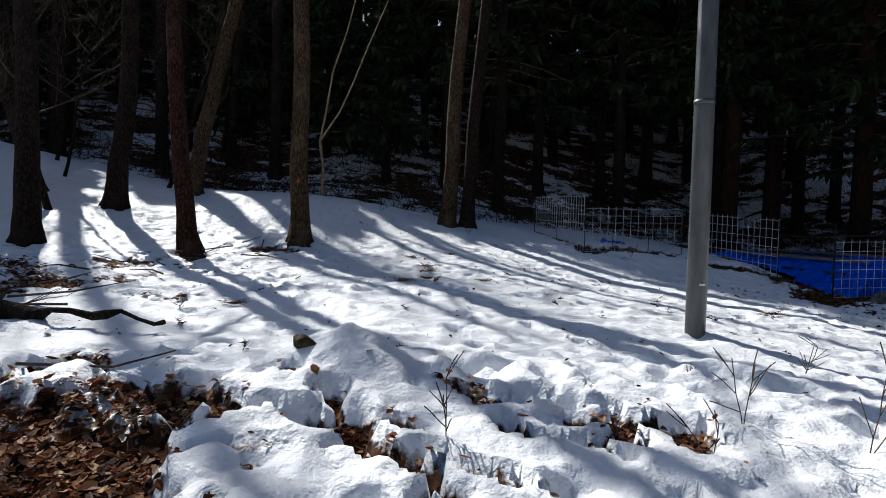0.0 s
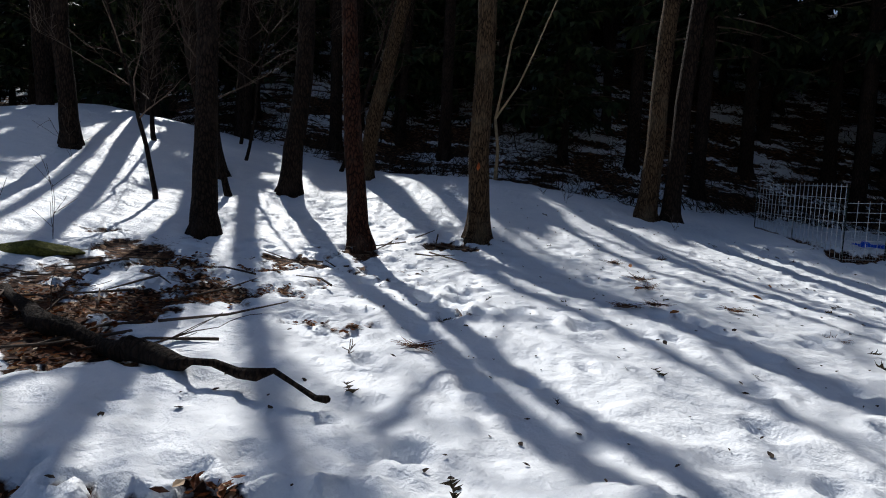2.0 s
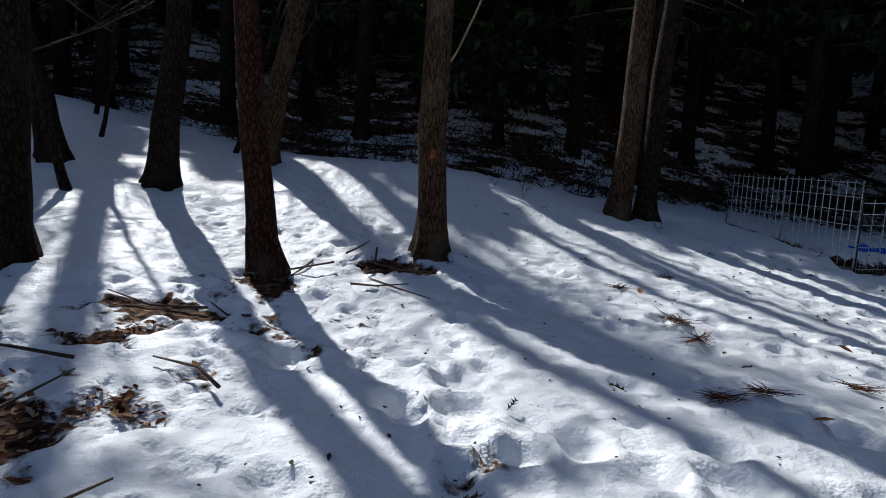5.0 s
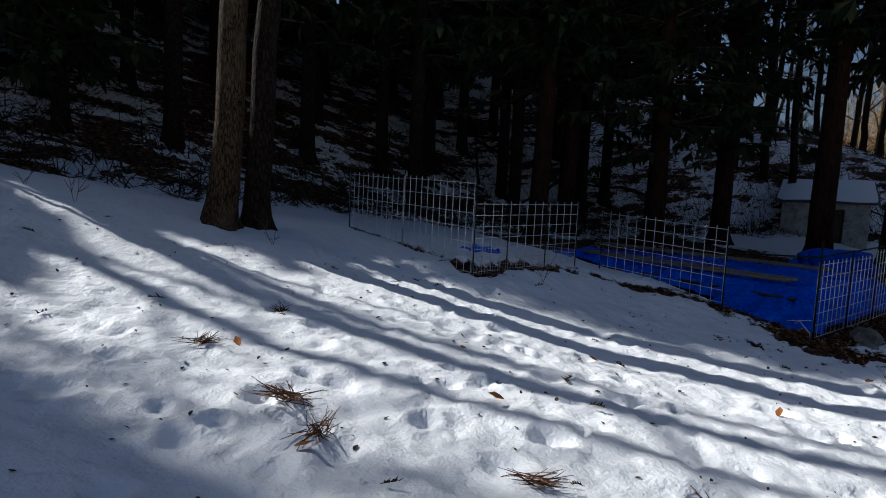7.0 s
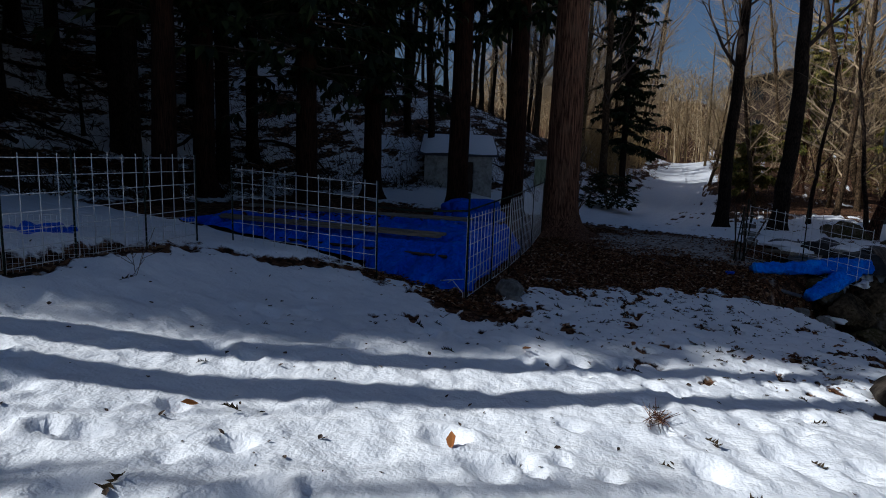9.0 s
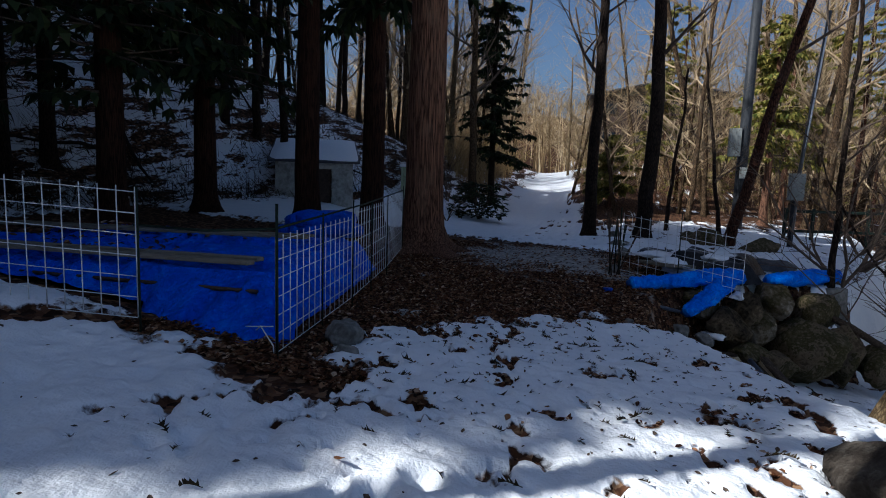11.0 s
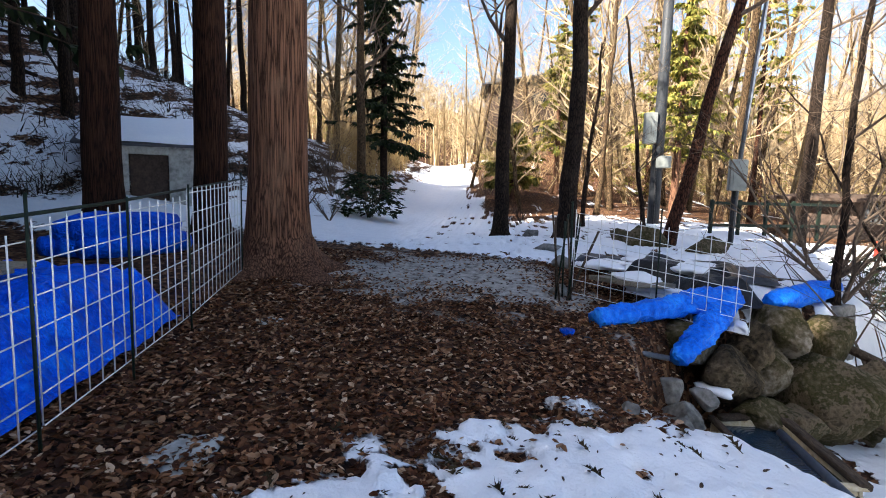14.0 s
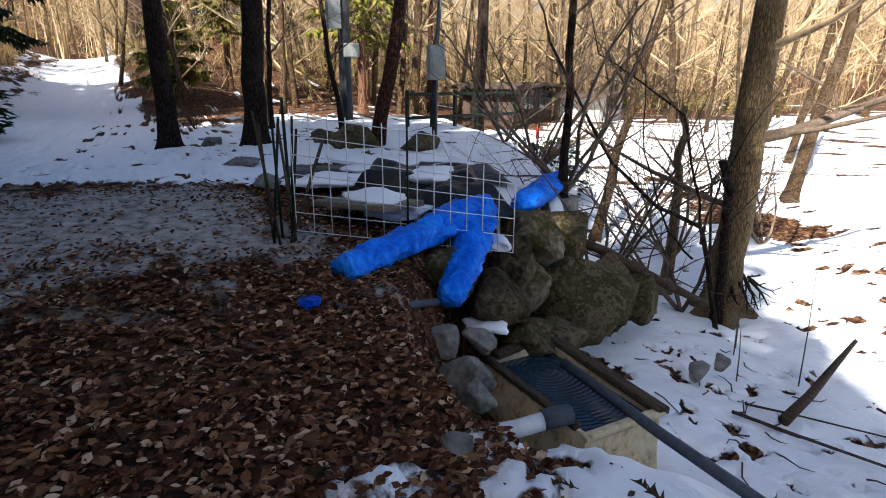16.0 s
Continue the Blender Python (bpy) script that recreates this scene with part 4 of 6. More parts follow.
# ---- blue sheet over the beds ----
def draped_bed(x0, x1, y0, y1, top, seed, skew=0.0, slope=0.45, n=130):
    """Sheet over a flat bed: a level creased top, slanting sides with upright folds, a loose hem."""
    xs, ys = np.linspace(x0 - slope, x1 + 0.22, n), np.linspace(y0 - slope, y1 + 0.3, n)
    X, Y = np.meshgrid(xs, ys)
    Y = Y + skew * (X - x0)
    edge_y = Y - skew * (X - x0)
    g = land(X, Y) + 0.02
    inside = np.minimum(np.minimum(X - x0, (x1 - X) * 2.0), np.minimum(edge_y - y0, y1 - edge_y))
    t = step(-slope, 0.02, inside)
    t = 0.35 * t + 0.65 * np.clip((inside + slope) / (slope + 0.02), 0, 1)
    side = 4 * t * (1 - t)
    along = np.where(edge_y < y0, X, Y)
    folds = 0.15 * side * (np.sin(9 * along + 5 * fbm(X, Y, 0.8, 2, seed)) * 0.3 + 0.25 * np.sin(23 * along + 9 * fbm(X, Y, 1.1, 2, seed + 5)) + 1.6 * (fbm(along, 0 * X, 2.2, 3, seed + 2) - 0.5))
    fold = fbm(X, Y, 1.6, 3, seed) - 0.5
    bays = 0.07 * step(0.1, 0.2, np.abs(((X - x0) / 1.5) % 1 - 0.5) * 1.5)
    crease = np.abs(fbm(X * 0.5, Y * 1.6, 2.2, 3, seed + 9) - 0.5)
    Z = g + (top - bays - g) * t + 0.09 * fold * t + 0.26 * t * (0.10 - crease) + folds + 0.06 * (1 - t) * fbm(X, Y, 5.0, 2, seed + 3)
    return Geo().sheet([[(X[b, a], Y[b, a], Z[b, a]) for a in range(n)] for b in range(n)])


tarp = thing("blue_tarpaulin", "creased bright blue tarpaulin tied down over raised garden beds", "tarpaulin")
part("top_sheet", draped_bed(7.15, 10.6, 10.32, 15.1, 0.95, 3, 0.2, 0.36, 170), BLUE, tarp)
corner = Geo()
rows_ = []
for a in range(30):
    f = a / 29
    row = []
    for b in range(40):
        g = b / 39
        x = 7.2 - 0.50 * f - 0.35 * f * math.sin(3.1 * g) + 0.25 * (g - 0.5)
        y = 11.6 - 1.55 * g - 0.25 * f
        fold = 0.07 * f * math.sin(26 * g + 4 * f) + 0.05 * f * math.sin(11 * g + 2)
        zz = 0.90 - 0.56 * f + 0.05 * math.sin(9 * g) * f * (1 - f) + 0.03 * math.sin(40 * g + 9 * f) * f
        row.append((x + fold, y + 0.5 * fold, zz))
    rows_.append(row)
corner.sheet(rows_)
part("bunched_corner", corner, BLUE, tarp, "bunched and tied corner of the sheet")
part("cord", Geo().ring_tube([(6.95, 12.8, 0.55), (6.9, 11.5, 0.50), (6.75, 10.3, 0.48), (6.4, 9.75, 0.62)], [0.006] * 4, 6), WHITE_PAINT, tarp, "white tie cord")
part("cord", Geo().ring_tube([(6.75, 10.2, 0.42), (6.6, 10.0, 0.55), (6.42, 9.76, 0.45), (6.5, 9.8, 0.25)], [0.006] * 4, 6), WHITE_PAINT, tarp, "white tie cord")
solid("blue_tarpaulin", draped_bed(3.5, 3.85, 13.05, 13.3, 1.24, 6, 0.0, 0.22, 40), BLUE, "small blue tarpaulin half under snow inside the fence", "tarpaulin")
for k, (x, y0, y1, z, turn) in enumerate(((7.22, 10.6, 14.8, 0.965, 3), (7.46, 10.65, 14.9, 0.97, 3), (9.38, 11.3, 16.4, 0.98, 7), (9.64, 11.35, 16.4, 0.985, 7))):
    solid("bed_board", Geo().box((0.14, y1 - y0, 0.045), None, 0.006), WOOD, "weathered grey board lying along a garden bed", "board", pose(x, (y0 + y1) / 2, z, 0, 3, turn), "bed boards")
solid("batten", Geo().box((0.04, 3.2, 0.03), None, 0.006), DARK_WOOD, "dark batten holding the sheet's side down", "batten", pose(6.95, 11.9, 0.75, 0, 50, 2))
roll = Geo()
for k in range(5):
    up = k // 3
    pts = [(12.7 + 0.28 * i, 13.4 - 0.12 * i + 0.26 * (k % 3 - 1) + 0.1 * up + 0.03 * math.sin(i + k), 0.72 + 0.24 * up + 0.02 * math.sin(2 * i + k)) for i in range(6)]
    roll.ring_tube(pts, [0.12, 0.19, 0.20, 0.19, 0.20, 0.13], 16, 0.2, k)
solid("tarpaulin_roll", roll, BLUE, "folded pile of blue tarpaulin under the cedars", "tarpaulin")


def rock_geo(size, seed, rough=0.30, detail=4, broken=True):
    bm = bmesh.new()
    bmesh.ops.create_icosphere(bm, subdivisions=detail, radius=1.0)
    off = Vector((seed * 7.3, seed * 1.9, seed * 3.1))
    q = random.Random(seed)
    planes = [(Vector((q.uniform(-1, 1), q.uniform(-1, 1), q.uniform(-0.5, 1))).normalized(), q.uniform(0.52, 0.80)) for _ in range(8)]
    for v in bm.verts:
        n = v.co.normalized()
        k = 1.08 + rough * noise.noise(n * 1.1 + off) * 1.6 + 0.16 * abs(noise.noise(n * 2.6 + off)) + 0.05 * noise.noise(n * 8 + off) - 0.16 * (0.25 - abs(noise.noise(n * 3.1 + off * 2))) + 0.07 * noise.noise(n * 13 + off)
        # flatten some sides so that it reads as broken stone
        for ax, cut in planes:
            d = n.dot(ax)
            if broken and d > 0.1:
                k = min(k, cut / d + 0.02 * noise.noise(n * 6 + off))
        v.co = Vector((n.x * size[0], n.y * size[1], n.z * size[2])) * k
    geo = Geo()
    bm.verts.index_update()
    geo.v = [tuple(v.co) for v in bm.verts]
    geo.f = [tuple(v.index for v in f.verts) for f in bm.faces]
    bm.free()
    return geo


def rock(x, y, z, size, seed, mat, label, turn=(0, 0, 0), name="boulder", group=""):
    return solid(name, rock_geo(size, seed), mat, label, "rock", pose(x, y, z, *turn), group)


# stones by the fence and on the way
solid("stone", rock_geo((0.20, 0.15, 0.12), 1, 0.12, 4, False), STONE_GREY, "rounded grey stone at the foot of the fence", "rock", pose(7.05, 9.42, top_of(7.05, 9.42) + 0.06, 0, 0, 20))
rock(6.72, 9.26, top_of(6.72, 9.26) + 0.0, (0.055, 0.15, 0.07), 2, STONE_GREY, "pale broken stone lying by the fence", (0, 0, -25), name="stone")
rock(11.1, 9.95, top_of(11.1, 9.95) + 0.0, (0.24, 0.16, 0.03), 3, SHED_WALL, "flat pale stone at the cedar's foot", name="stone")
rock(8.62, 9.4, top_of(8.62, 9.4) + 0.0, (0.30, 0.20, 0.035), 3, SHED_WALL, "flat pale stone among dead leaves", name="stone")
rock(5.78, 5.64, top_of(5.78, 5.64) + 0.13, (0.48, 0.22, 0.22), 4, DARK_ROCK, "lichen-spotted brown boulder in the snow", (0, -4, 14))
# pale bark and twigs here stand for sun on the leaning trunk
bare_tree("tree", 7.6, 4.95, 9, 0.10, (0.13, -0.34), 43, BARK_PALE, TWIG_PALE, label="sunlit tree leaning out over the low ground", first=0.5, limbs=6, sides=16)
solid("snow_patch", rock_geo((0.24, 0.07, 0.03), 93, 0.3, 3, False), SNOW, "snow lying along a boulder's back", "snow", pose(5.9, 5.56, top_of(5.78, 5.64) + 0.27, 0, 0, 14), "snow cushions")
rock(-0.70, 3.33, top_of(-0.70, 3.33) - 0.0, (0.07, 0.055, 0.045), 5, ROCK, "small mossy stone poking out of a snow hump", name="stone")
rock(-6.7, 6.3, top_of(-6.7, 6.3) + 0.02, (0.55, 0.2, 0.10), 6, MOSS, "mossy log half sunk in snow", (0, 0, 20), name="mossy_log")


# ---- shed, woods and poles beyond ----
def window_unit(parent, m, w, h, frame_mat=None):
    win = part("window", Geo().box((w, 0.04, h), None, 0.004), GLASS, parent, m=m)
    for dx, dz, sx, sz in ((0, h / 2, w + 0.1, 0.07), (0, -h / 2, w + 0.1, 0.07), (-w / 2, 0, 0.07, h), (w / 2, 0, 0.07, h), (0, 0, 0.04, h)):
        part("window_frame", Geo().box((sx, 0.07, sz), pose(dx, -0.02, dz), 0.006), frame_mat or WHITE_PAINT, win)
    return win


shed = thing("garden_shed", "small grey-white shed with a snow-covered roof under the hill", "shed", pose(20.1, 16.95, float(land(17.6, 15.2)) - 0.25, 0, 0, 28) @ Matrix.Diagonal((0.9, 0.9, 0.95, 1)))
for name, size, at in (("front_wall", (0.12, 0.75, 2.0), (-1.5, -0.98, 1.0)), ("front_wall", (0.12, 1.0, 2.0), (-1.5, 0.85, 1.0)), ("lintel", (0.12, 0.97, 0.3), (-1.5, -0.13, 1.85)),
                       ("side_wall", (2.9, 0.12, 2.0), (0, -1.30, 1.0)), ("side_wall", (2.9, 0.12, 2.0), (0, 1.30, 1.0)), ("back_wall", (0.12, 2.5, 2.6), (1.5, 0, 1.3))):
    part(name, Geo().box(size, pose(*at), 0.01), SHED_WALL, shed)
part("door", Geo().box((0.05, 0.92, 1.68), pose(-1.45, -0.13, 0.85), 0.01), DARK_WOOD, shed, "dark weathered shed door")
part("roof", Geo().box((3.6, 3.2, 0.08), pose(0, 0, 2.36, 0, -14, 0), 0.01), ROOF, shed)
cap = Geo()
xs, ys = np.linspace(-1.75, 1.75, 14), np.linspace(-1.55, 1.55, 14)
cap.sheet([[(x, y, 2.40 + 0.25 * x + 0.13 * (1 - (x / 1.78) ** 8) * (1 - (y / 1.58) ** 8) + 0.02 * math.sin(3 * x + 2 * y)) for x in xs] for y in ys])
part("snow_cover", cap, SNOW, shed, "layer of old snow")

tank = thing("storage_locker", "pale green weathered storage locker standing in snow", "locker", pose(24.2, 14.75, top_of(24.2, 14.75) - 0.05))
part("body", Geo().box((0.9, 0.85, 1.3), pose(0, 0, 0.65), 0.03), PALE_GREEN, tank)
for k in range(4):
    part("panel_rib", Geo().box((0.03, 0.04, 1.24), pose(-0.46, -0.39 + 0.26 * k, 0.65), 0.008), PALE_GREEN, tank)
part("lid", Geo().box((1.0, 0.95, 0.12), pose(0, 0, 1.35), 0.04), SNOW, tank, "snow-covered lid")

EAST = "trees by the snowy track"
bare_tree("tree", 22.2, 7.8, 13, 0.21, (0, -0.03), 30, BARK_DARK, label="dark bare tree standing by the snowy track", group=EAST, first=0.35, limbs=7)
bare_tree("tree", 20.5, 6.2, 13, 0.23, (0.0, 0.0), 31, BARK_DARK, label="dark thick bare tree beside the snowy track", group=EAST, first=0.35, limbs=7, bow=(0, -0.15))
bare_tree("tree", 18.95, 4.1, 12, 0.14, (0, -0.21), 32, BARK_RED, label="reddish bare tree leaning over the rockery", group=EAST, first=0.4, limbs=7)
bare_tree("tree", 27.2, -2.75, 14, 0.24, (0, -0.035), 33, BARK_DARK, label="straight grey bare tree behind the rockery", group=EAST, first=0.5, limbs=6)
bare_tree("tree", 29.8, 13.7, 13, 0.2, (0, 0.02), 34, BARK, label="grey bare tree at the edge of the track", group=EAST, first=0.3, limbs=10)
bare_tree("tree", 25.5, 5.0, 6, 0.08, (0, -0.02), 35, BARK_DARK, label="slim dark sapling by the rockery", group=EAST, first=0.25, limbs=10, limb_len=0.35, sides=10)
bare_tree("tree", 23.0, 3.6, 6, 0.07, (0, 0.1), 36, BARK_DARK, label="slim crooked sapling by the rockery", group=EAST, first=0.2, limbs=10, limb_len=0.35, sides=10)
bare_tree("tree", 17.05, 0.05, 5.5, 0.11, (0.03, -0.3), 37, BARK, label="short leaning bare tree on the low snow field", group=EAST, first=0.25, limbs=9, limb_len=0.4, sides=12)
bare_tree("tree", 16.6, -5.4, 9, 0.16, (0.1, -0.42), 38, BARK, label="leaning bare tree on the sunlit snow field", group=EAST, first=0.25, limbs=9)
bare_tree("tree", 14.05, 3.3, 6.5, 0.055, (0.0, 0.0), 39, BARK_DARK, label="slim dark sapling with arching branches among rocks", group=EAST, first=0.12, limbs=12, limb_len=0.36, sides=10, flare=0.5)
bare_tree("tree", 14.5, 0.7, 3.0, 0.10, (0, -0.02), 40, BARK_PALE, label="short pale stem beside a larger tree", group=EAST, first=0.5, limbs=6, limb_len=0.5, sides=12)
big = bare_tree("tree", 13.5, 0.62, 11, 0.235, (0.0, -0.005), 41, BARK_PALE, TWIG_PALE, label="large tree with pale warm bark and spreading roots", group=EAST, first=0.3, limbs=12, flare=0.75, sides=26)
limb = Geo()
grow(limb, (0, 0, 2.55), (-0.35, -0.9, 0.08), 3.4, 0.10, 2, random.Random(5), 0.12, 0.03)
grow(limb, (0, 0, 1.6), (0.5, 0.85, 0.35), 2.6, 0.05, 2, random.Random(6), 0.18, 0.02)
tagged(part("low_limb", limb, TWIG, big), kind="stuff")
bare_tree("snag", 13.3, 0.95, 2.3, 0.07, (0.03, 0.05), 42, BARK_DARK, label="dark broken stem leaning against a larger tree", limbs=0, flare=0.4, sides=12, taper=0.2)
arch = thing("bare_shrub", "bare dark shrub with long crooked stems beside a large tree", "shrub", pose(13.2, 1.25, top_of(13.2, 1.25) - 0.05, 0, 0, -115.6), "bare arching shrubs")
for k, (pts, r) in enumerate(((((0, 0), (-0.31, 1.47), (-0.93, 1.74), (-1.56, 2.31), (-2.27, 3.47), (-2.7, 4.45), (-3.2, 5.0)), 0.036), (((-0.31, 1.4), (-0.44, 2.05), (-0.67, 2.9), (-1.2, 3.3), (-1.8, 3.65), (-2.05, 4.45)), 0.022),
                               (((-0.25, 1.2), (-0.2, 1.5), (-0.03, 2.05), (0.3, 2.75), (0.7, 3.4)), 0.02), (((-0.1, 0.3), (-0.9, 0.75), (-1.7, 1.0), (-2.5, 1.7), (-3.0, 2.6)), 0.022), (((-0.2, 0.9), (-0.6, 1.3), (-1.0, 2.4), (-1.1, 3.4), (-1.5, 4.4)), 0.018))):
    q = random.Random(900 + k)
    line = []
    for i in range(len(pts) - 1):
        for f in (0, 0.33, 0.67):
            line.append(Vector((pts[i][0] * (1 - f) + pts[i + 1][0] * f + q.uniform(-0.03, 0.03), 0.12 * k - 0.2 + q.uniform(-0.04, 0.04) + 0.05 * i, pts[i][1] * (1 - f) + pts[i + 1][1] * f)))
    n_ = len(line)
    stem = part("stem", Geo().ring_tube(line, [max(0.005, r * (1 - 0.8 * i / n_)) for i in range(n_)], 7, 0.2, k), BARK_DARK, arch)
    tw = Geo()
    for i in range(4, n_, 1):
        grow(tw, line[i], (q.uniform(-1, 1), q.uniform(-0.8, 0.8), q.uniform(-0.2, 0.9)), q.uniform(0.5, 1.2), 0.007, 1, q, 0.3, 0.02)
    tagged(part("side_branch", tw, TWIG, stem), kind="stuff")
roots = Geo()
for k in range(9):
    a = 2.2 + 0.5 * k
    grow(roots, (13.5 + 0.25 * math.cos(a), 0.5 + 0.25 * math.sin(a), -1.15), (math.cos(a), math.sin(a), -0.9), 0.45, 0.03, 1, random.Random(200 + k), 0.3, -0.05)
solid("exposed_roots", roots, BARK_DARK, "tangle of dark exposed roots at a tree's foot", "roots", kind="stuff")

conifer("conifer", 32.0, 13.2, 17, 0.17, 2.4, 2.1, 50, "slender dark green conifer beside the snowy track", group="conifers beyond the track", bark=BARK_DARK, whorls=34, sprays=26, size=0.36, per=6)
for k, (x, y, h) in enumerate(((41, 4.5, 9), (36, 7.2, 4.0), (31, 0.5, 9), (38, -2, 10))):
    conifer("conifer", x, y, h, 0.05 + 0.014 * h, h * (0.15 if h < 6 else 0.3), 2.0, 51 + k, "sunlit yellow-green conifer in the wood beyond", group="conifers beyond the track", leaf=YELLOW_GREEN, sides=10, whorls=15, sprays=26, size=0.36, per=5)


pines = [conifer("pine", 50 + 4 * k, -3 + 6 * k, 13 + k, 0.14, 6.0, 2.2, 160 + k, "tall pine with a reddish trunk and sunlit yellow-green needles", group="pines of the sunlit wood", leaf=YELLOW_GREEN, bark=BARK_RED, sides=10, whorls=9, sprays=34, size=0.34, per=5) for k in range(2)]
for k, (x, y) in enumerate(((45, -9), (43, 3), (55, -7), (35.5, -4.5))):
    copy_thing(pines[k % 2], pose(x, y, float(land(x, y)) - 0.1, 0, 0, 67 * k) @ Matrix.Scale(0.8 + 0.07 * (k % 5), 4))


def shrub(name, x, y, h, seed, mat_leaf, label, n=240, size=0.22):
    t = thing(name, label, "shrub", pose(x, y, top_of(x, y) - 0.05))
    rng = random.Random(seed)
    st, lv = Geo(), Geo()
    for _ in range(9):
        a = rng.uniform(0, 6.28)
        grow(st, (0, 0, 0), (0.6 * math.cos(a), 0.6 * math.sin(a), 1), h * rng.uniform(0.7, 1.1), 0.02, 1, rng, 0.2, 0.05)
    tagged(part("stem", st, TWIG, t), kind="stuff")
    if mat_leaf:
        for _ in range(n):
            a, r, z = rng.uniform(0, 6.28), rng.random() ** 0.5 * h * 0.8, rng.uniform(0.1, 1) * h
            r *= (1 - 0.5 * (z / h) ** 2)
            spray(lv, Vector((r * math.cos(a), r * math.sin(a), z)), (math.cos(a), math.sin(a), rng.uniform(-0.4, 0.6)), size * rng.uniform(0.6, 1.2), rng)
        tagged(part("leaves", lv, mat_leaf, t, smooth=False), kind="stuff")
    return t


shrub("evergreen_bush", 25.2, 12.3, 1.5, 1, NEEDLES, "dark evergreen bush beside the snowy track", 420, 0.3)
shrub("bush", 22.6, 12.9, 1.2, 2, None, "bare grey bush beside the snowy track")
for k, (x, y, h) in enumerate(((23.2, 13.9, 1.4), (25.0, 14.4, 1.9), (26.6, 14.0, 1.6), (28.4, 14.6, 2.2), (30.2, 15.2, 2.0), (21.6, 14.2, 1.2))):
    shrub("bush", x, y, h, 30 + k, None, "bare grey-brown bush on the snowy bank by the track")
shrub("bush", 27.5, 7.0, 0.8, 3, None, "low bare bush at the track's edge")
shrub("evergreen_bush", 20.2, -0.9, 1.5, 4, NEEDLES, "green leafy shrub on the low snow field", 300, 0.22)
shrub("bush", 22.0, -2.0, 1.5, 5, None, "bare bush on the low snow field")
shrub("bush", 16.0, -3.0, 1.5, 6, None, "pale bare bush on the sunlit snow field")
shrub("bush", 17.5, -4.6, 1.8, 7, None, "pale bare bush on the sunlit snow field")

def arching_shrub(x, y, ln, seed, label):
    t = thing("bare_shrub", label, "shrub", pose(x, y, top_of(x, y) - 0.05), "bare arching shrubs")
    q = random.Random(seed)
    for k in range(5):
        a = q.uniform(0, 6.28)
        g = Geo()
        grow(g, (0, 0, 0), (0.8 * math.cos(a), 0.8 * math.sin(a), 1.0), 1.4 * ln * q.uniform(0.7, 1.1), 0.032, 2, q, 0.26, -0.01)
        tagged(part("stem", g, TWIG, t), kind="stuff")
    return t


for k, (x, y, ln) in enumerate(((14.35, 3.0, 2.3), (14.7, 2.0, 2.6), (13.75, 1.15, 2.2), (15.6, -0.6, 2.4), (16.4, 2.0, 2.0), (15.2, -2.6, 2.0), (17.6, -1.8, 2.4), (19.2, 1.0, 2.2))):
    arching_shrub(x, y, ln, 700 + k, "bare dark shrub with arching tangled stems in snow")

# sunlit bare wood: a few grown once and copied, then the far wood as one
WOOD_GROUP = "bare trees of the sunlit wood"
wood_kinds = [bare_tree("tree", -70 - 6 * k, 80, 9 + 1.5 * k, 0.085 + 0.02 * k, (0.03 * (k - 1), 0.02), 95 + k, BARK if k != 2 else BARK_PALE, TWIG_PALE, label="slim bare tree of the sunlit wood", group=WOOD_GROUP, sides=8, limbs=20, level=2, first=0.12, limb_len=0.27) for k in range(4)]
rng = random.Random(31)
for k in range(165):
    while True:
        x, y = rng.uniform(31, 75), rng.uniform(-30, 30)
        if abs(y - np.interp(x, [14, 24, 40, 60], [9, 10.3, 12.2, 13.5])) > 2.2 and not (57 < x < 70 and -5 < y < 10):
            break
    copy_thing(wood_kinds[k % 4], pose(x, y, float(land(x, y)) - 0.1, rng.uniform(-11, 11), rng.uniform(-11, 11), rng.uniform(0, 360)) @ Matrix.Scale(rng.uniform(0.9, 1.45), 4))
for k in range(26):
    x, y = rng.uniform(19, 50), rng.uniform(-32, -7)
    copy_thing(wood_kinds[k % 4], pose(x, y, float(land(x, y)) - 0.1, rng.uniform(-11, 11), rng.uniform(-11, 11), rng.uniform(0, 360)) @ Matrix.Scale(rng.uniform(0.9, 1.45), 4))

# undergrowth, saplings and low evergreen leaves of the sunlit wood
thicket, low_green = Geo(), Geo()


def ribbon(g, p, q, w0, w1):
    """A thin twig as one flat blade turned at random."""
    d = (q - p).normalized()
    n = d.cross(Vector((rng.uniform(-1, 1), rng.uniform(-1, 1), rng.uniform(-1, 1)))).normalized()
    g.face(p + n * w0, p - n * w0, q - n * w1, q + n * w1)


def twiggy(g, p, d, ln, w, level):
    """A crooked twig that forks again and again."""
    for s in range(3):
        q = p + d * (ln / 3)
        ribbon(g, p, q, w * (1 - 0.2 * s), w * (0.8 - 0.2 * s))
        p, d = q, (d + Vector((rng.uniform(-0.45, 0.45), rng.uniform(-0.45, 0.45), rng.uniform(-0.25, 0.35)))).normalized()
        if level:
            for _ in range(2):
                side = Vector((rng.uniform(-1, 1), rng.uniform(-1, 1), rng.uniform(-0.3, 0.9)))
                twiggy(g, p, (d * 0.6 + side).normalized(), ln * rng.uniform(0.35, 0.65), w * 0.6, level - 1)


def off_track(x, y):
    return abs(y - np.interp(x, [14, 24, 40, 60], [9, 10.3, 12.2, 13.5]))


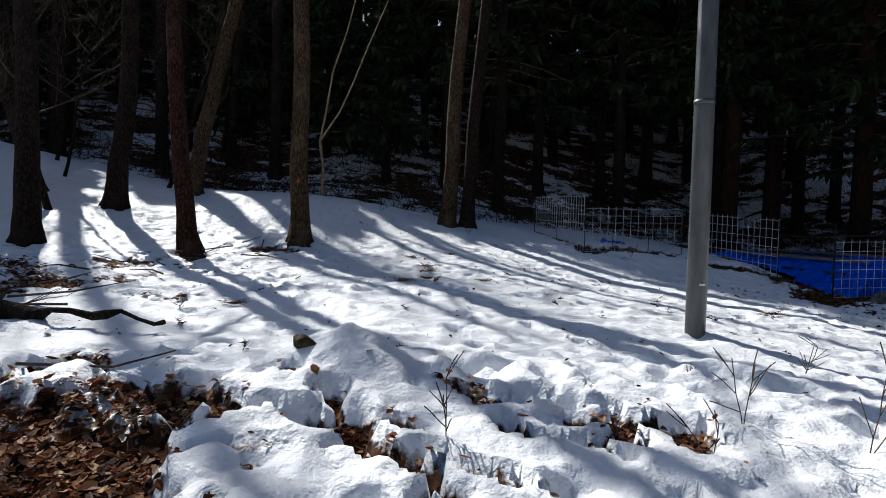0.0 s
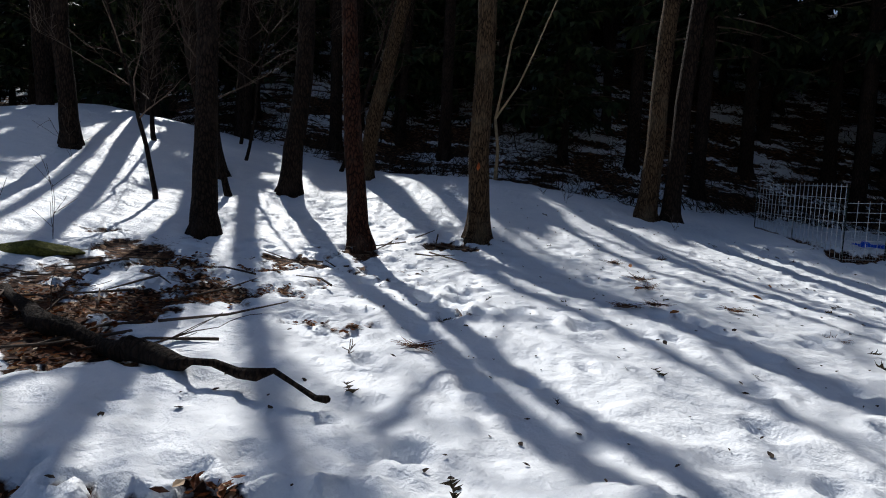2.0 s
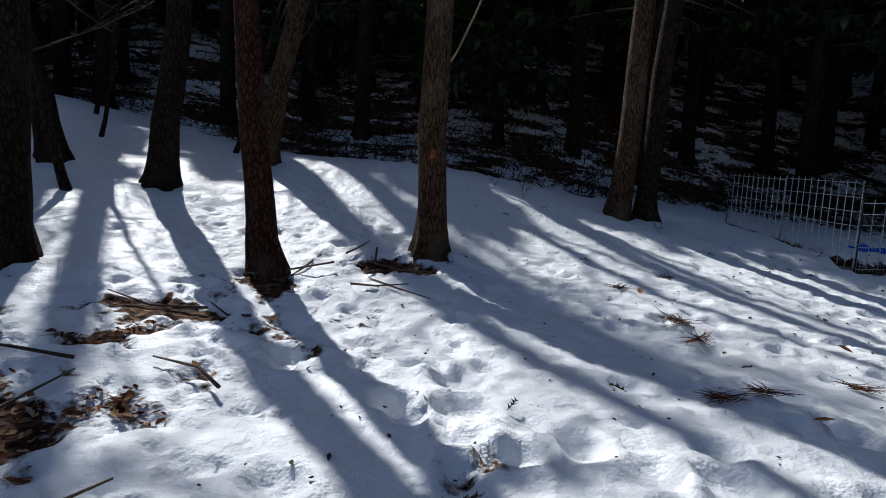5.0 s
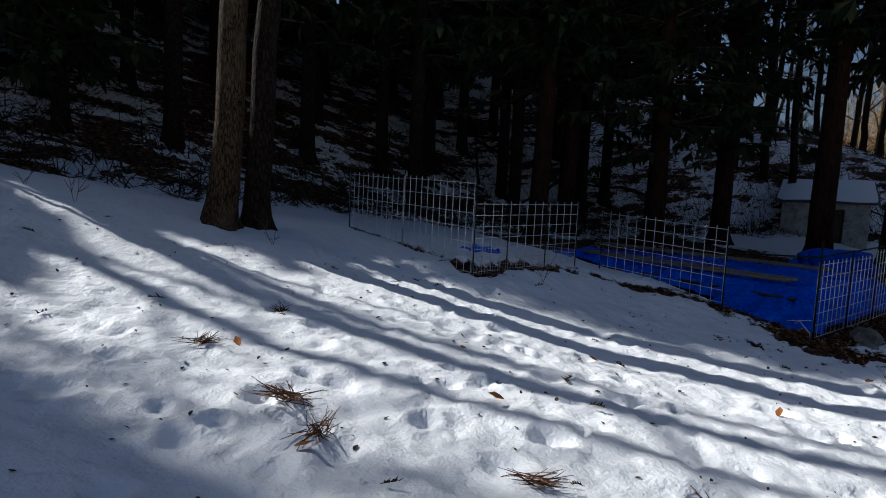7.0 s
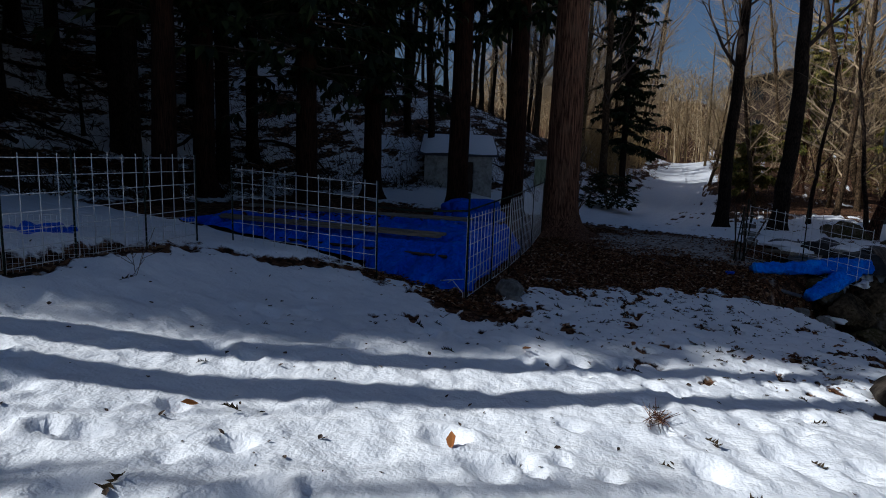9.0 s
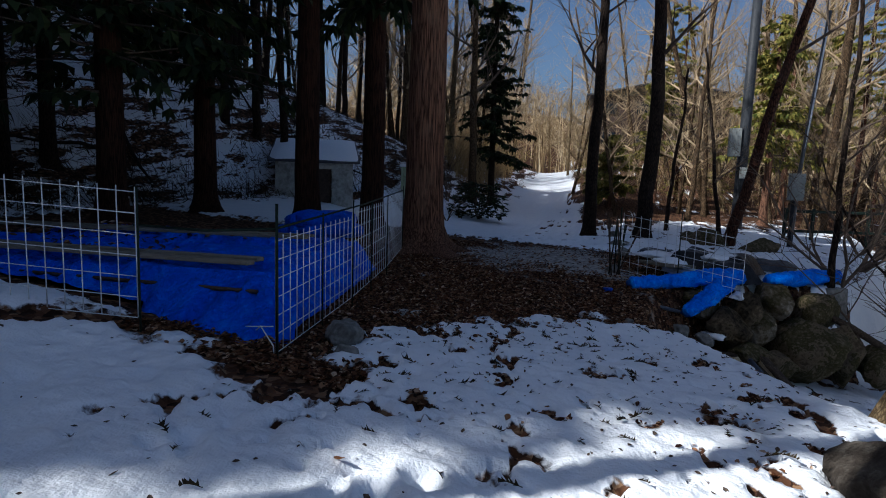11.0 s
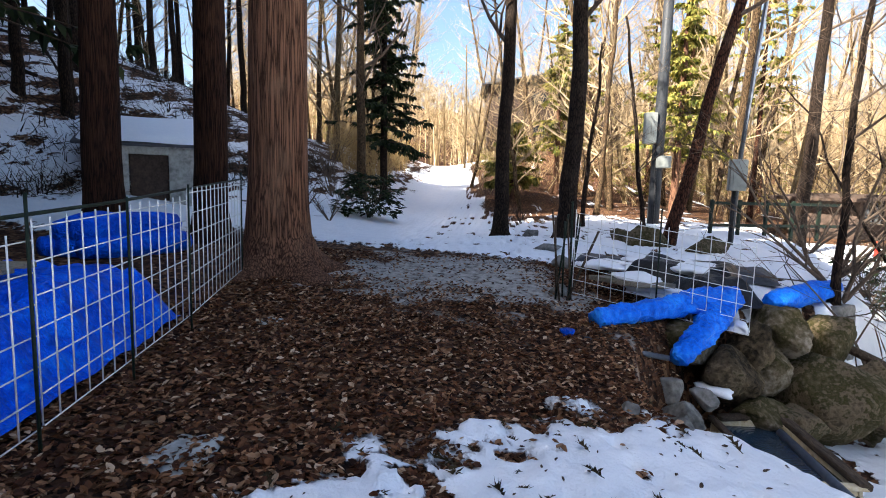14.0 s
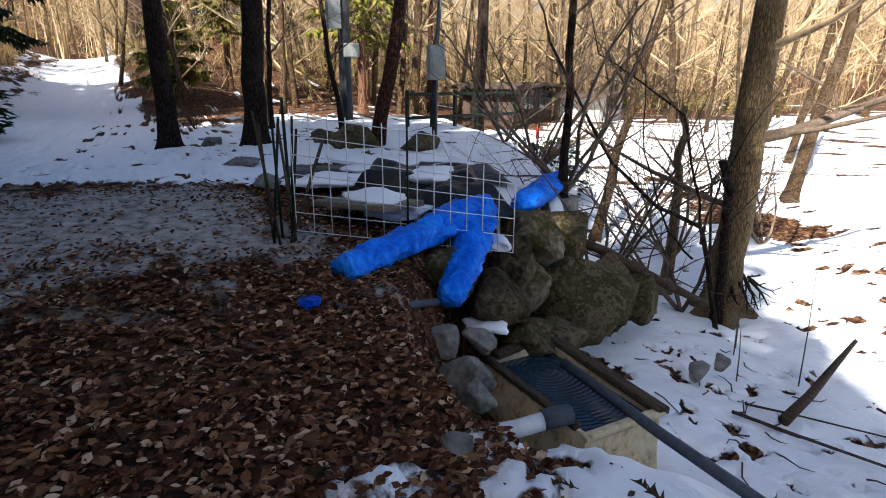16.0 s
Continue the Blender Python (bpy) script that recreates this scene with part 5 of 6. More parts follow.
reeds = Geo()
for _ in range(140):
    x = rng.uniform(33, 54)
    y = np.interp(x, [14, 24, 40, 60], [9, 10.3, 12.2, 13.5]) + 2.4 + 3.2 * rng.random() ** 1.6
    for _ in range(5):
        twiggy(reeds, Vector((x + rng.uniform(-0.3, 0.3), y + rng.uniform(-0.3, 0.3), float(land(x, y)))), Vector((rng.uniform(-0.25, 0.25), rng.uniform(-0.25, 0.25), 1)).normalized(), rng.uniform(0.7, 2.6), 0.014, 1)
solid("dry_reeds", reeds, REED, "tall dry straw-coloured reeds beside the track", "reeds", kind="stuff", smooth=False)
for _ in range(900):
    x, y = rng.uniform(29, 72), rng.uniform(-34, 24)
    if off_track(x, y) < 3.2 or (x < 38 and -16 < y < 10) or (y > 12 and x < 50):
        continue
    z, h = float(land(x, y)), rng.uniform(0.6, 2.2) + (1.6 if rng.random() < 0.25 else 0)
    for _ in range(4):
        twiggy(thicket, Vector((x + rng.uniform(-0.3, 0.3), y + rng.uniform(-0.3, 0.3), z)), Vector((rng.uniform(-0.7, 0.7), rng.uniform(-0.7, 0.7), 1)).normalized(), h, 0.006 + 0.00022 * x, 1)
    if rng.random() < 0.2:
        for _ in range(90):
            a, rr = rng.uniform(0, 6.28), rng.random() * 1.1
            spray(low_green, Vector((x + rr * math.cos(a), y + rr * math.sin(a), z + rng.uniform(0.3, 1.0) * h)), (math.cos(a), math.sin(a), rng.uniform(-0.3, 0.6)), rng.uniform(0.12, 0.3), rng)
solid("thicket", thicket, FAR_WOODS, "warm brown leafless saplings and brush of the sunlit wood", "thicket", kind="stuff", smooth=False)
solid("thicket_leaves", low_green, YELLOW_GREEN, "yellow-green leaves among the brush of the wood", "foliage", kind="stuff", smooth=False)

far_wood = Geo()
for _ in range(2300):
    d, a = 55 + 130 * rng.random() ** 1.3, rng.uniform(-1.45, 0.5)
    x, y = 8 + d * math.cos(a), 8 + d * math.sin(a)
    z, h = float(land(x, y)) - 0.3, rng.uniform(5, 11)
    w = 0.02 + 0.0005 * d
    p, top = Vector((x, y, z)), Vector((rng.uniform(-0.12, 0.12), rng.uniform(-0.12, 0.12), 1))
    ribbon(far_wood, p, p + top * h * 0.8, w * 1.6, w * 0.5)
    for _ in range(5):
        twiggy(far_wood, p + top * h * rng.uniform(0.2, 0.8), Vector((rng.uniform(-1, 1), rng.uniform(-1, 1), rng.uniform(0.1, 1.2))).normalized(), h * rng.uniform(0.22, 0.42), w * 0.7, 1)
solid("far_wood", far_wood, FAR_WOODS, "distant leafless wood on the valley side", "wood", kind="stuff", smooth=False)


def house(x, y, turn, w, d, h, wall, label, rows, cols, pitch=0.28, roof=None):
    z = float(land(x, y)) - 0.3
    t = thing("house", label, "house", pose(x, y, z, 0, 0, turn))
    part("wall", Geo().box((w, d, h), pose(0, 0, h / 2), 0.02), wall, t)
    r = Geo()
    o, e, up = 0.6, h, h + d * pitch
    for s in (-1, 1):
        r.box((w + 2 * o, math.hypot(d / 2 + o, d * pitch) + 0.1, 0.14), Matrix.Translation((0, s * (d / 4 + o / 2), (e + up) / 2)) @ pose(0, 0, 0, -s * math.degrees(math.atan2(d * pitch, d / 2 + o)), 0, 0), 0.01)
    part("roof", r, roof or ROOF, t)
    for j in range(rows):
        for i in range(cols):
            zz = 1.5 + j * 2.8
            window_unit(t, pose(-w / 2 - 0.01, -d / 2 + d * (i + 0.5) / cols, zz, 0, 0, -90), 1.3, 1.2, DARK_WOOD)
    return t


house(63.5, 3.5, 4, 9, 12, 5.4, DARK_WOOD, "dark two-storey house seen through bare trees", 2, 4, 0.10)
house(32.4, -7.3, 28, 3, 3.4, 1.9, DARK_WOOD, "low brown outbuilding beyond the snow field", 1, 2, 0.05, DARK_WOOD)
house(31.8, -11.7, 28, 2.4, 3.0, 1.5, PLASTER, "low pale outbuilding beyond the snow field", 1, 1, 0.05, DARK_WOOD)
for x, y, h in ((26.1, -4.7, 0.5), (33.8, -7.5, 0.6)):
    z = top_of(x, y)
    solid("red_marker", Geo().ring_tube([(0, 0, -0.1), (0, 0, h * 0.75), (0, 0, h * 0.8), (0, 0, h)], [0.07, 0.07, 0.05, 0.035], 14), RED, "small red marker post in the snow field", "marker", pose(x, y, z), "red markers")

# service poles
cp = thing("utility_pole", "grey concrete utility pole with meter boxes and a cable", "utility pole", pose(26.8, 2.4, top_of(26.8, 2.4)))
part("shaft", Geo().ring_tube([(0, 0, -0.5), (0, -0.02, 4), (0, -0.05, 11)], [0.21, 0.19, 0.15], 20), POLE_SHADED, cp)
bx = part("meter_box", Geo().box((0.3, 0.42, 1.05), pose(-0.1, 0.33, 3.3), 0.03), BOX_GREY, cp, "tall grey steel box")
part("bracket", Geo().box((0.1, 0.3, 0.05), pose(-0.05, 0.15, 3.3)), STEEL, bx)
part("meter_box", Geo().box((0.3, 0.5, 0.42), pose(-0.2, -0.15, 2.15), 0.03), BOX_GREY, cp, "small grey steel box")
part("cable", Geo().ring_tube([(-0.22, 0.05, 0), (-0.23, 0.06, 1.2), (-0.22, 0.1, 2.2), (-0.2, 0.25, 2.9)], [0.03] * 4, 8), BLACK_SHEET, cp, "black cable")
mp_ = thing("meter_pole", "thin pale steel pole carrying a grey meter box", "pole", pose(20.0, 2.3, top_of(20.0, 2.3)))
part("shaft", Geo().ring_tube([(0, 0.06, -0.4), (0, 0, 2), (0, -0.32, 6.2)], [0.05, 0.05, 0.045], 14), STEEL, mp_)
mb = part("meter_box", Geo().box((0.2, 0.38, 0.72), pose(-0.1, 0.07, 1.62), 0.03), BOX_GREY, mp_, "grey steel meter box")
part("box_door", Geo().box((0.02, 0.30, 0.42), pose(-0.212, 0.05, 1.55), 0.006), BOX_GREY, mb)
part("pipe", Geo().ring_tube([(-0.06, 0.1, -0.2), (-0.06, 0.1, 1.28)], [0.05, 0.05], 12), BLACK_SHEET, mp_, "black protective pipe")
part("pipe", Geo().ring_tube([(-0.02, 0.0, 2.0), (-0.06, -0.3, 5.8)], [0.022, 0.022], 8), PVC, mp_)

fence_far = thing("wooden_fence", "low weathered wooden fence behind the rockery", "fence", pose(24.0, -0.5, top_of(24, -0.5), 0, 0, -75))
for k in range(6):
    part("post", Geo().box((0.09, 0.09, 1.2), pose(k * 0.9 - 2.2, 0, 0.5), 0.01), GREEN_ROD, fence_far)
for z in (0.35, 1.0):
    part("rail", Geo().box((4.7, 0.05, 0.09), pose(0.05, -0.08, z), 0.01), GREEN_ROD, fence_far)

# ---- rockery, wrapped pipes and spring tub ----
WALL = "mossy boulders of the dry-stone bank"
for k, (x, y, z, size, mat, turn) in enumerate((
        (12.55, 5.20, -0.33, (0.40, 0.36, 0.34), ROCK, 20), (12.98, 4.42, 0.05, (0.34, 0.32, 0.36), ROCK, 50), (12.72, 4.68, -0.30, (0.25, 0.24, 0.26), ROCK, 10),
        (12.85, 3.95, -0.62, (0.58, 0.52, 0.46), ROCK, 75), (12.95, 3.35, -0.72, (0.40, 0.34, 0.48), ROCK, 35), (12.65, 4.98, -0.10, (0.24, 0.2, 0.24), ROCK, 80),
        (12.45, 5.65, 0.0, (0.32, 0.26, 0.18), ROCK, 15), (12.30, 4.95, -0.70, (0.26, 0.3, 0.18), ROCK, 25), (13.05, 2.75, -0.85, (0.3, 0.35, 0.35), ROCK, 60), (13.4, 3.7, -0.1, (0.4, 0.4, 0.3), ROCK, 5),
        (12.35, 4.45, -0.85, (0.3, 0.3, 0.22), ROCK, 44))):
    rock(x, y, z, [v * 1.08 for v in size], 10 + k, mat, "large mossy brown boulder of the stone bank", (5 * k % 17, 7 * k % 13, turn), group=WALL)
for k, (x, y, z, size) in enumerate(((12.05, 5.6, -0.52, (0.17, 0.13, 0.10)), (11.65, 5.98, -0.62, (0.25, 0.14, 0.22)), (11.32, 6.02, -0.55, (0.12, 0.1, 0.12)), (11.95, 5.95, -0.4, (0.14, 0.12, 0.15)),
                                     (11.7, 3.2, -1.17, (0.15, 0.12, 0.12)), (11.72, 2.86, -1.2, (0.13, 0.10, 0.09)), (10.05, 6.85, -0.02, (0.10, 0.09, 0.07)), (14.9, 6.85, 0.5, (0.22, 0.16, 0.13)), (13.15, 7.05, 0.38, (0.12, 0.1, 0.1)),
                                     (18.6, 4.7, 0.55, (0.6, 0.4, 0.28)), (18.2, 3.5, 0.42, (0.65, 0.4, 0.25)), (20.0, 4.9, 0.5, (0.4, 0.3, 0.25)), (22.0, 6.9, 0.12, (0.35, 0.25, 0.16)), (16.6, 6.9, 0.4, (0.3, 0.2, 0.1)))):
    rock(x, y, max(z, top_of(x, y) + size[2] * 0.25) if k > 3 else z, size, 40 + k, STONE_GREY if k not in (9, 10, 11) else ROCK, "grey stone lying by the bank", (0, 0, 31 * k), name="stone", group="loose stones of the bank")
solid("concrete_block", Geo().box((0.5, 0.42, 0.75), None, 0.03), STONE_GREY, "weathered pale concrete block at the end of the stone bank", "block", pose(14.1, 3.3, -0.20, 0, 4, 35))
for k, (x, y, z, sx, sy) in enumerate(((12.7, 5.05, 0.13, 0.2, 0.12), (12.2, 5.45, -0.47, 0.2, 0.13), (13.3, 5.9, 0.40, 0.35, 0.25))):
    solid("snow_patch", rock_geo((sx * 0.85, sy * 0.85, 0.05), 70 + k, 0.5, 3, False), SNOW, "small cushion of snow lying on the stones", "snow", pose(x, y, z, 0, 0, 40 * k), "snow cushions")

mesh_panel((12.92, 6.92, 0.40), (12.42, 5.05, 0.10), 0.97, "galvanised wire mesh panel propped over the stone bank", cols=13, rows=6)
stake(12.66, 6.0, -0.1, 1.45, 0.010)
stake(12.93, 6.95, 0.2, 1.5, 0.014, (0.02, 0.01))
for k in range(7):
    a = 0.9 * k
    stake(12.98 + 0.08 * math.cos(a), 7.02 + 0.1 * math.sin(a), 0.25, 1.25 + 0.05 * (k % 4), 0.012, (0.10 * math.cos(2 * a), 0.12 * math.sin(3 * a)), OLD_WOOD if k % 2 else GREEN_ROD, "old stick leaning in a bundle against the mesh", "garden_stick", "bundle of garden sticks")
stake(12.9, 7.0, 0.25, 1.15, 0.016, (0.15, -0.42), OLD_WOOD, "reddish stick leaning behind the mesh", "garden_stick", "bundle of garden sticks")


def wrapped(points, radii, seed, label, name="wrapped_pipe"):
    """A pipe bundled in creased sheet: rings pinched and twisted into folds."""
    rng = random.Random(seed)
    pts = [Vector(p) for p in points]
    fine, rad = [], []
    for i in range(len(pts) - 1):
        for k in range(13):
            f = k / 13
            fine.append(pts[i].lerp(pts[i + 1], f))
            rad.append((radii[i] * (1 - f) + radii[i + 1] * f) * (1 + 0.035 * math.sin(9 * (i + f) + seed) + rng.uniform(-0.03, 0.03)))
    fine.append(pts[-1])
    rad.append(radii[-1])
    g = Geo().ring_tube(fine, rad, 22, 0.0, seed)
    for j, v in enumerate(g.v):
        i, k = j // 22, j % 22
        c = fine[i]
        s = 1 + 0.08 * math.sin(2 * math.pi * k * 3 / 22 + i * 0.25 + seed) + 0.07 * math.sin(2 * math.pi * k * 5 / 22 - i * 0.5) + 0.06 * math.sin(i * 2.1 + k * 0.5)
        q = Vector(v)
        s += 0.26 * (0.16 - abs(noise.noise(Vector((q.x * 5, q.y * 5, q.z * 9)) + Vector((seed, 0, 0))))) + 0.20 * (0.16 - abs(noise.noise(q * 13 + Vector((0, seed, 0)))))
        w = c + (q - c) * s
        g.v[j] = (w.x, w.y, c.z + (w.z - c.z) * (0.95 if w.z > c.z else 0.7))
    return solid(name, g, BLUE_WRAP, label, "wrapped pipe", group="pipes wrapped in blue sheet")


wrapped([(12.05, 6.78, 0.27), (12.3, 6.34, 0.30), (12.6, 5.82, 0.34), (12.9, 5.32, 0.37), (13.12, 4.95, 0.37)], [0.125, 0.14, 0.155, 0.18, 0.15], 1, "pipe wrapped in creased bright blue sheet on the stone bank")
wrapped([(12.98, 5.12, 0.38), (12.66, 5.33, 0.24), (12.35, 5.60, 0.06), (12.05, 5.90, -0.12)], [0.18, 0.18, 0.155, 0.11], 2, "branch pipe wrapped in creased blue sheet, hanging down the bank")
wrapped([(13.16, 4.50, 0.34), (13.55, 4.05, 0.34), (14.0, 3.55, 0.33), (14.45, 3.08, 0.32)], [0.13, 0.16, 0.165, 0.14], 3, "further pipe wrapped in creased blue sheet, resting on a block")
for p, q, r, mat, lab in (((11.55, 6.95, 0.2), (12.06, 6.0, -0.10), 0.03, GREY_PIPE, "grey plastic pipe lying at the bank's edge"), ((11.85, 7.15, 0.2), (12.15, 6.75, 0.12), 0.035, GREY_PIPE, "short grey pipe stub coming out of the wrapping"),
                          ((11.62, 5.02, -0.66), (9.55, 4.92, -0.75), 0.042, GREY_PIPE, "long dark grey plastic pipe resting on the tub"), ((11.12, 6.15, -0.74), (10.98, 5.52, -0.665), 0.065, PVC, "pale plastic pipe pouring into the tub")):
    g = Geo().ring_tube([p, [(p[i] + q[i]) / 2 - (0.02 if i == 2 else 0) for i in range(3)], q], [r] * 3, 16)
    solid("water_pipe", g, mat, lab, "pipe", group="loose water pipes")
collar = Geo().ring_tube([(11.01, 5.66, -0.68), (10.965, 5.45, -0.655)], [0.076, 0.076], 18)
solid("pipe_collar", collar, GREY_PIPE, "grey collar on the end of the pale pipe", "pipe fitting")
bowl = Geo().ring_tube([(0, 0, -0.03), (0, 0, 0.0), (0, 0, 0.07), (0, 0, 0.075), (0, 0, 0.065), (0, 0, 0.03)], [0.05, 0.085, 0.105, 0.10, 0.09, 0.06], 20)
solid("bowl", bowl, BLUE, "small blue plastic bowl among dead leaves", "bowl", pose(11.62, 7.12, top_of(11.62, 7.12) + 0.01) @ Matrix.Diagonal((0.75, 0.75, 0.75, 1)))

tub = thing("water_tub", "old stained cream tub with rotten rim boards, full of spring water", "tub", pose(11.47, 5.10, -0.75, 0, 0, 2))
L2, W2, H2 = 0.66, 0.36, 0.5
for nm, size, at, rot in (("side_wall", (2 * L2, 0.035, H2), (0, W2, -H2 / 2), (4, 0, 0)), ("side_wall", (2 * L2, 0.035, H2), (0, -W2, -H2 / 2), (-4, 0, 0)), ("end_wall", (0.035, 2 * W2 - 0.03, H2), (L2, 0, -H2 / 2), (0, 0, 0)), ("end_wall", (0.035, 2 * W2 - 0.03, H2), (-L2, 0, -H2 / 2), (0, 9, 0)), ("bottom", (2 * L2, 2 * W2, 0.03), (0, 0, -H2), (0, 0, 0))):
    part(nm, Geo().box(size, pose(*at, *rot), 0.008), CREAM, tub)
part("rim", Geo().box((0.07, 2 * W2 + 0.06, 0.045), pose(-L2 - 0.01, 0, 0.0), 0.012), CREAM, tub, "moulded cream rim")
part("rim_board", Geo().box((2 * L2 + 0.25, 0.12, 0.06), pose(0.08, -W2 - 0.02, 0.015, 6, 0, -2), 0.015), OLD_WOOD, tub, "rotten grey-brown board")
part("rim_board", Geo().box((2 * L2 - 0.1, 0.07, 0.05), pose(0.05, W2, 0.01, 0, 0, 1), 0.012), OLD_WOOD, tub, "rotten grey-brown board")
part("rim_board", Geo().box((0.1, 0.5, 0.06), pose(L2 + 0.02, 0.05, 0.02, 0, 0, 12), 0.015), OLD_WOOD, tub, "rotten grey-brown board")
part("water", Geo().sheet([[(x, y, -0.07) for x in np.linspace(-L2 + 0.02, L2 - 0.02, 8)] for y in np.linspace(-W2 + 0.02, W2 - 0.02, 6)]), WATER, tub, "dark rippling water")


def floppy_sheet(name, x, y, w, d, h, seed, mat, label, turn=0, snow=False):
    xs, ys = np.linspace(-w / 2, w / 2, 34), np.linspace(-d / 2, d / 2, 34)
    X, Y = np.meshgrid(xs, ys)
    e = np.minimum(w / 2 - np.abs(X), d / 2 - np.abs(Y))
    Z = h * step(-0.02, 0.25, e) * (0.55 + 0.9 * fbm(X + seed, Y, 1.7, 3, seed)) + 0.05 * fbm(X, Y, 6, 2, seed)
    wob = 0.12 * (fbm(X, Y + seed, 1.5, 2, seed + 4) - 0.5)
    g = Geo().sheet([[(X[j, i] + wob[j, i], Y[j, i] - wob[j, i], Z[j, i]) for i in range(34)] for j in range(34)])
    return solid(name, g, mat, label, "sheet", pose(x, y, float(land(x, y)) + 0.0, 0, 0, turn), "sheets on the rockery")


floppy_sheet("plastic_sheet", 13.5, 5.1, 1.0, 0.9, 0.34, 1, BLACK_SHEET, "crumpled black plastic sheet heaped beside the wrapped pipes", 20)
floppy_sheet("plastic_sheet", 14.3, 5.2, 1.6, 1.1, 0.34, 2, BLACK_SHEET, "black plastic sheet spread under snow", 60)
floppy_sheet("slate_sheet", 15.4, 4.6, 2.2, 1.1, 0.13, 3, GREY_SHEET, "grey sheet spread over the rockery", 70)
floppy_sheet("slate_sheet", 15.8, 5.7, 1.8, 1.0, 0.12, 4, GREY_SHEET, "grey sheet spread over the rockery", 80)
solid("board", Geo().box((0.9, 0.6, 0.06), None, 0.01), WOOD, "weathered board lying behind the mesh", "board", pose(13.3, 6.15, 0.5, 4, 3, 30))
solid("snow_patch", rock_geo((0.45, 0.35, 0.08), 91, 0.25, 3, False), SNOW, "snow lying on a black sheet", "snow", pose(14.15, 5.1, float(land(14.15, 5.1)) + 0.30), "snow cushions")
for k, (x, y, sx, sy) in enumerate(((14.9, 4.7, 0.45, 0.3), (15.9, 5.1, 0.5, 0.3), (14.7, 6.1, 0.4, 0.3), (15.3, 5.5, 0.35, 0.25), (16.2, 4.3, 0.5, 0.3))):
    solid("snow_patch", rock_geo((sx, sy, 0.05), 95 + k, 0.5, 3, False), SNOW, "snow lying on a grey sheet", "snow", pose(x, y, float(land(x, y)) + 0.15, 0, 0, 50 * k), "snow cushions")
solid("snow_patch", rock_geo((0.35, 0.25, 0.06), 92, 0.25, 3, False), SNOW, "snow lying on a weathered board", "snow", pose(13.3, 6.1, 0.55), "snow cushions")
solid("fallen_log", Geo().ring_tube([(13.55, 3.75, -0.1), (13.2, 3.2, -0.35), (12.95, 2.7, -0.65), (12.5, 2.2, -0.95)], [0.05, 0.06, 0.055, 0.04], 10, 0.15, 4), OLD_WOOD, "dark fallen branch lying down the bank", "branch")

# branches on the low snow
low_rng = random.Random(15)
for k, (pts, r) in enumerate(((((10.85, 3.1), (10.95, 2.6), (11.15, 1.9), (11.3, 1.3)), 0.055), (((11.15, 3.4), (10.7, 3.25), (10.0, 3.05)), 0.018), (((11.2, 3.15), (10.9, 2.8), (10.3, 2.2)), 0.012))):
    line = [(x, y, top_of(x, y) + 0.05 + (0.16 * i if k == 0 else 0)) for i, (x, y) in enumerate(pts)]
    solid("fallen_branch", Geo().ring_tube(line, [r * (1 - 0.2 * i) for i in range(len(line))], 10, 0.15, k), OLD_WOOD, "dark dead branch lying on the low snow", "branch", group="fallen branches")
for k in range(38):
    x, y = low_rng.uniform(8.6, 12.4), low_rng.uniform(2.0, 5.6)
    if y > bank_edge(x) - 0.4 or (10.6 < x < 12.3 and 4.5 < y < 5.7):
        continue
    a, ln = low_rng.uniform(0, 6.28), low_rng.uniform(0.12, 0.5)
    ends = [(x + ln * f * math.cos(a + 0.5 * f), y + ln * f * math.sin(a + 0.5 * f)) for f in (-0.5, -0.1, 0.3, 0.6)]
    solid("twig", Geo().ring_tube([(p, q, top_of(p, q) + 0.015 + 0.03 * low_rng.random()) for p, q in ends], [0.008, 0.007, 0.005, 0.002], 5), TWIG, "thin dark twig lying on the low snow", "twig", group="twigs on the low snow")
for x, y, h in ((11.4, 2.0, 1.3), (12.2, 2.0, 0.9), (12.4, 1.7, 0.8), (11.7, 2.6, 0.6)):
    solid("dry_stalk", Geo().ring_tube([(0, 0, -0.1), (0.01, 0.01, h * 0.5), (0.05, 0.0, h)], [0.008, 0.006, 0.003], 6), TWIG, "thin dry stalk standing in snow", "stalk", pose(x, y, top_of(x, y)), "dry stalks")

# fallen bough and sticks of the first slope
bough = Geo()
line = [(x, y, top_of(x, y) + dz) for x, y, dz in ((-5.6, 5.2, 0.06), (-4.4, 4.58, 0.08), (-3.4, 4.3, 0.09), (-2.75, 4.18, 0.10), (-2.25, 4.20, 0.11), (-1.75, 4.02, 0.06))]
knots = []
for i in range(len(line) - 1):
    for f in (0, 0.25, 0.5, 0.75):
        knots.append([line[i][c] * (1 - f) + line[i + 1][c] * f + 0.025 * math.sin(7.3 * (i + f) + 2 * c) for c in range(3)])
bough.ring_tube(knots, [(0.045, 0.060, 0.058, 0.026, 0.016)[k // 4] * (1 + 0.25 * math.sin(5.1 * k)) for k in range(len(knots))], 12, 0.3, 3)
fallen = thing("fallen_bough", "long dark dead bough lying across the snow", "branch")
part("stem", bough, BARK_DARK, fallen)
for i in (1, 2):
    twig_ = Geo()
    grow(twig_, line[i], (-0.6 + 0.5 * i, 0.5, 0.15), 0.6, 0.012, 1, random.Random(i), 0.3, 0)
    tagged(part("side_branch", twig_, TWIG, fallen), kind="stuff")
stick_rng = random.Random(21)
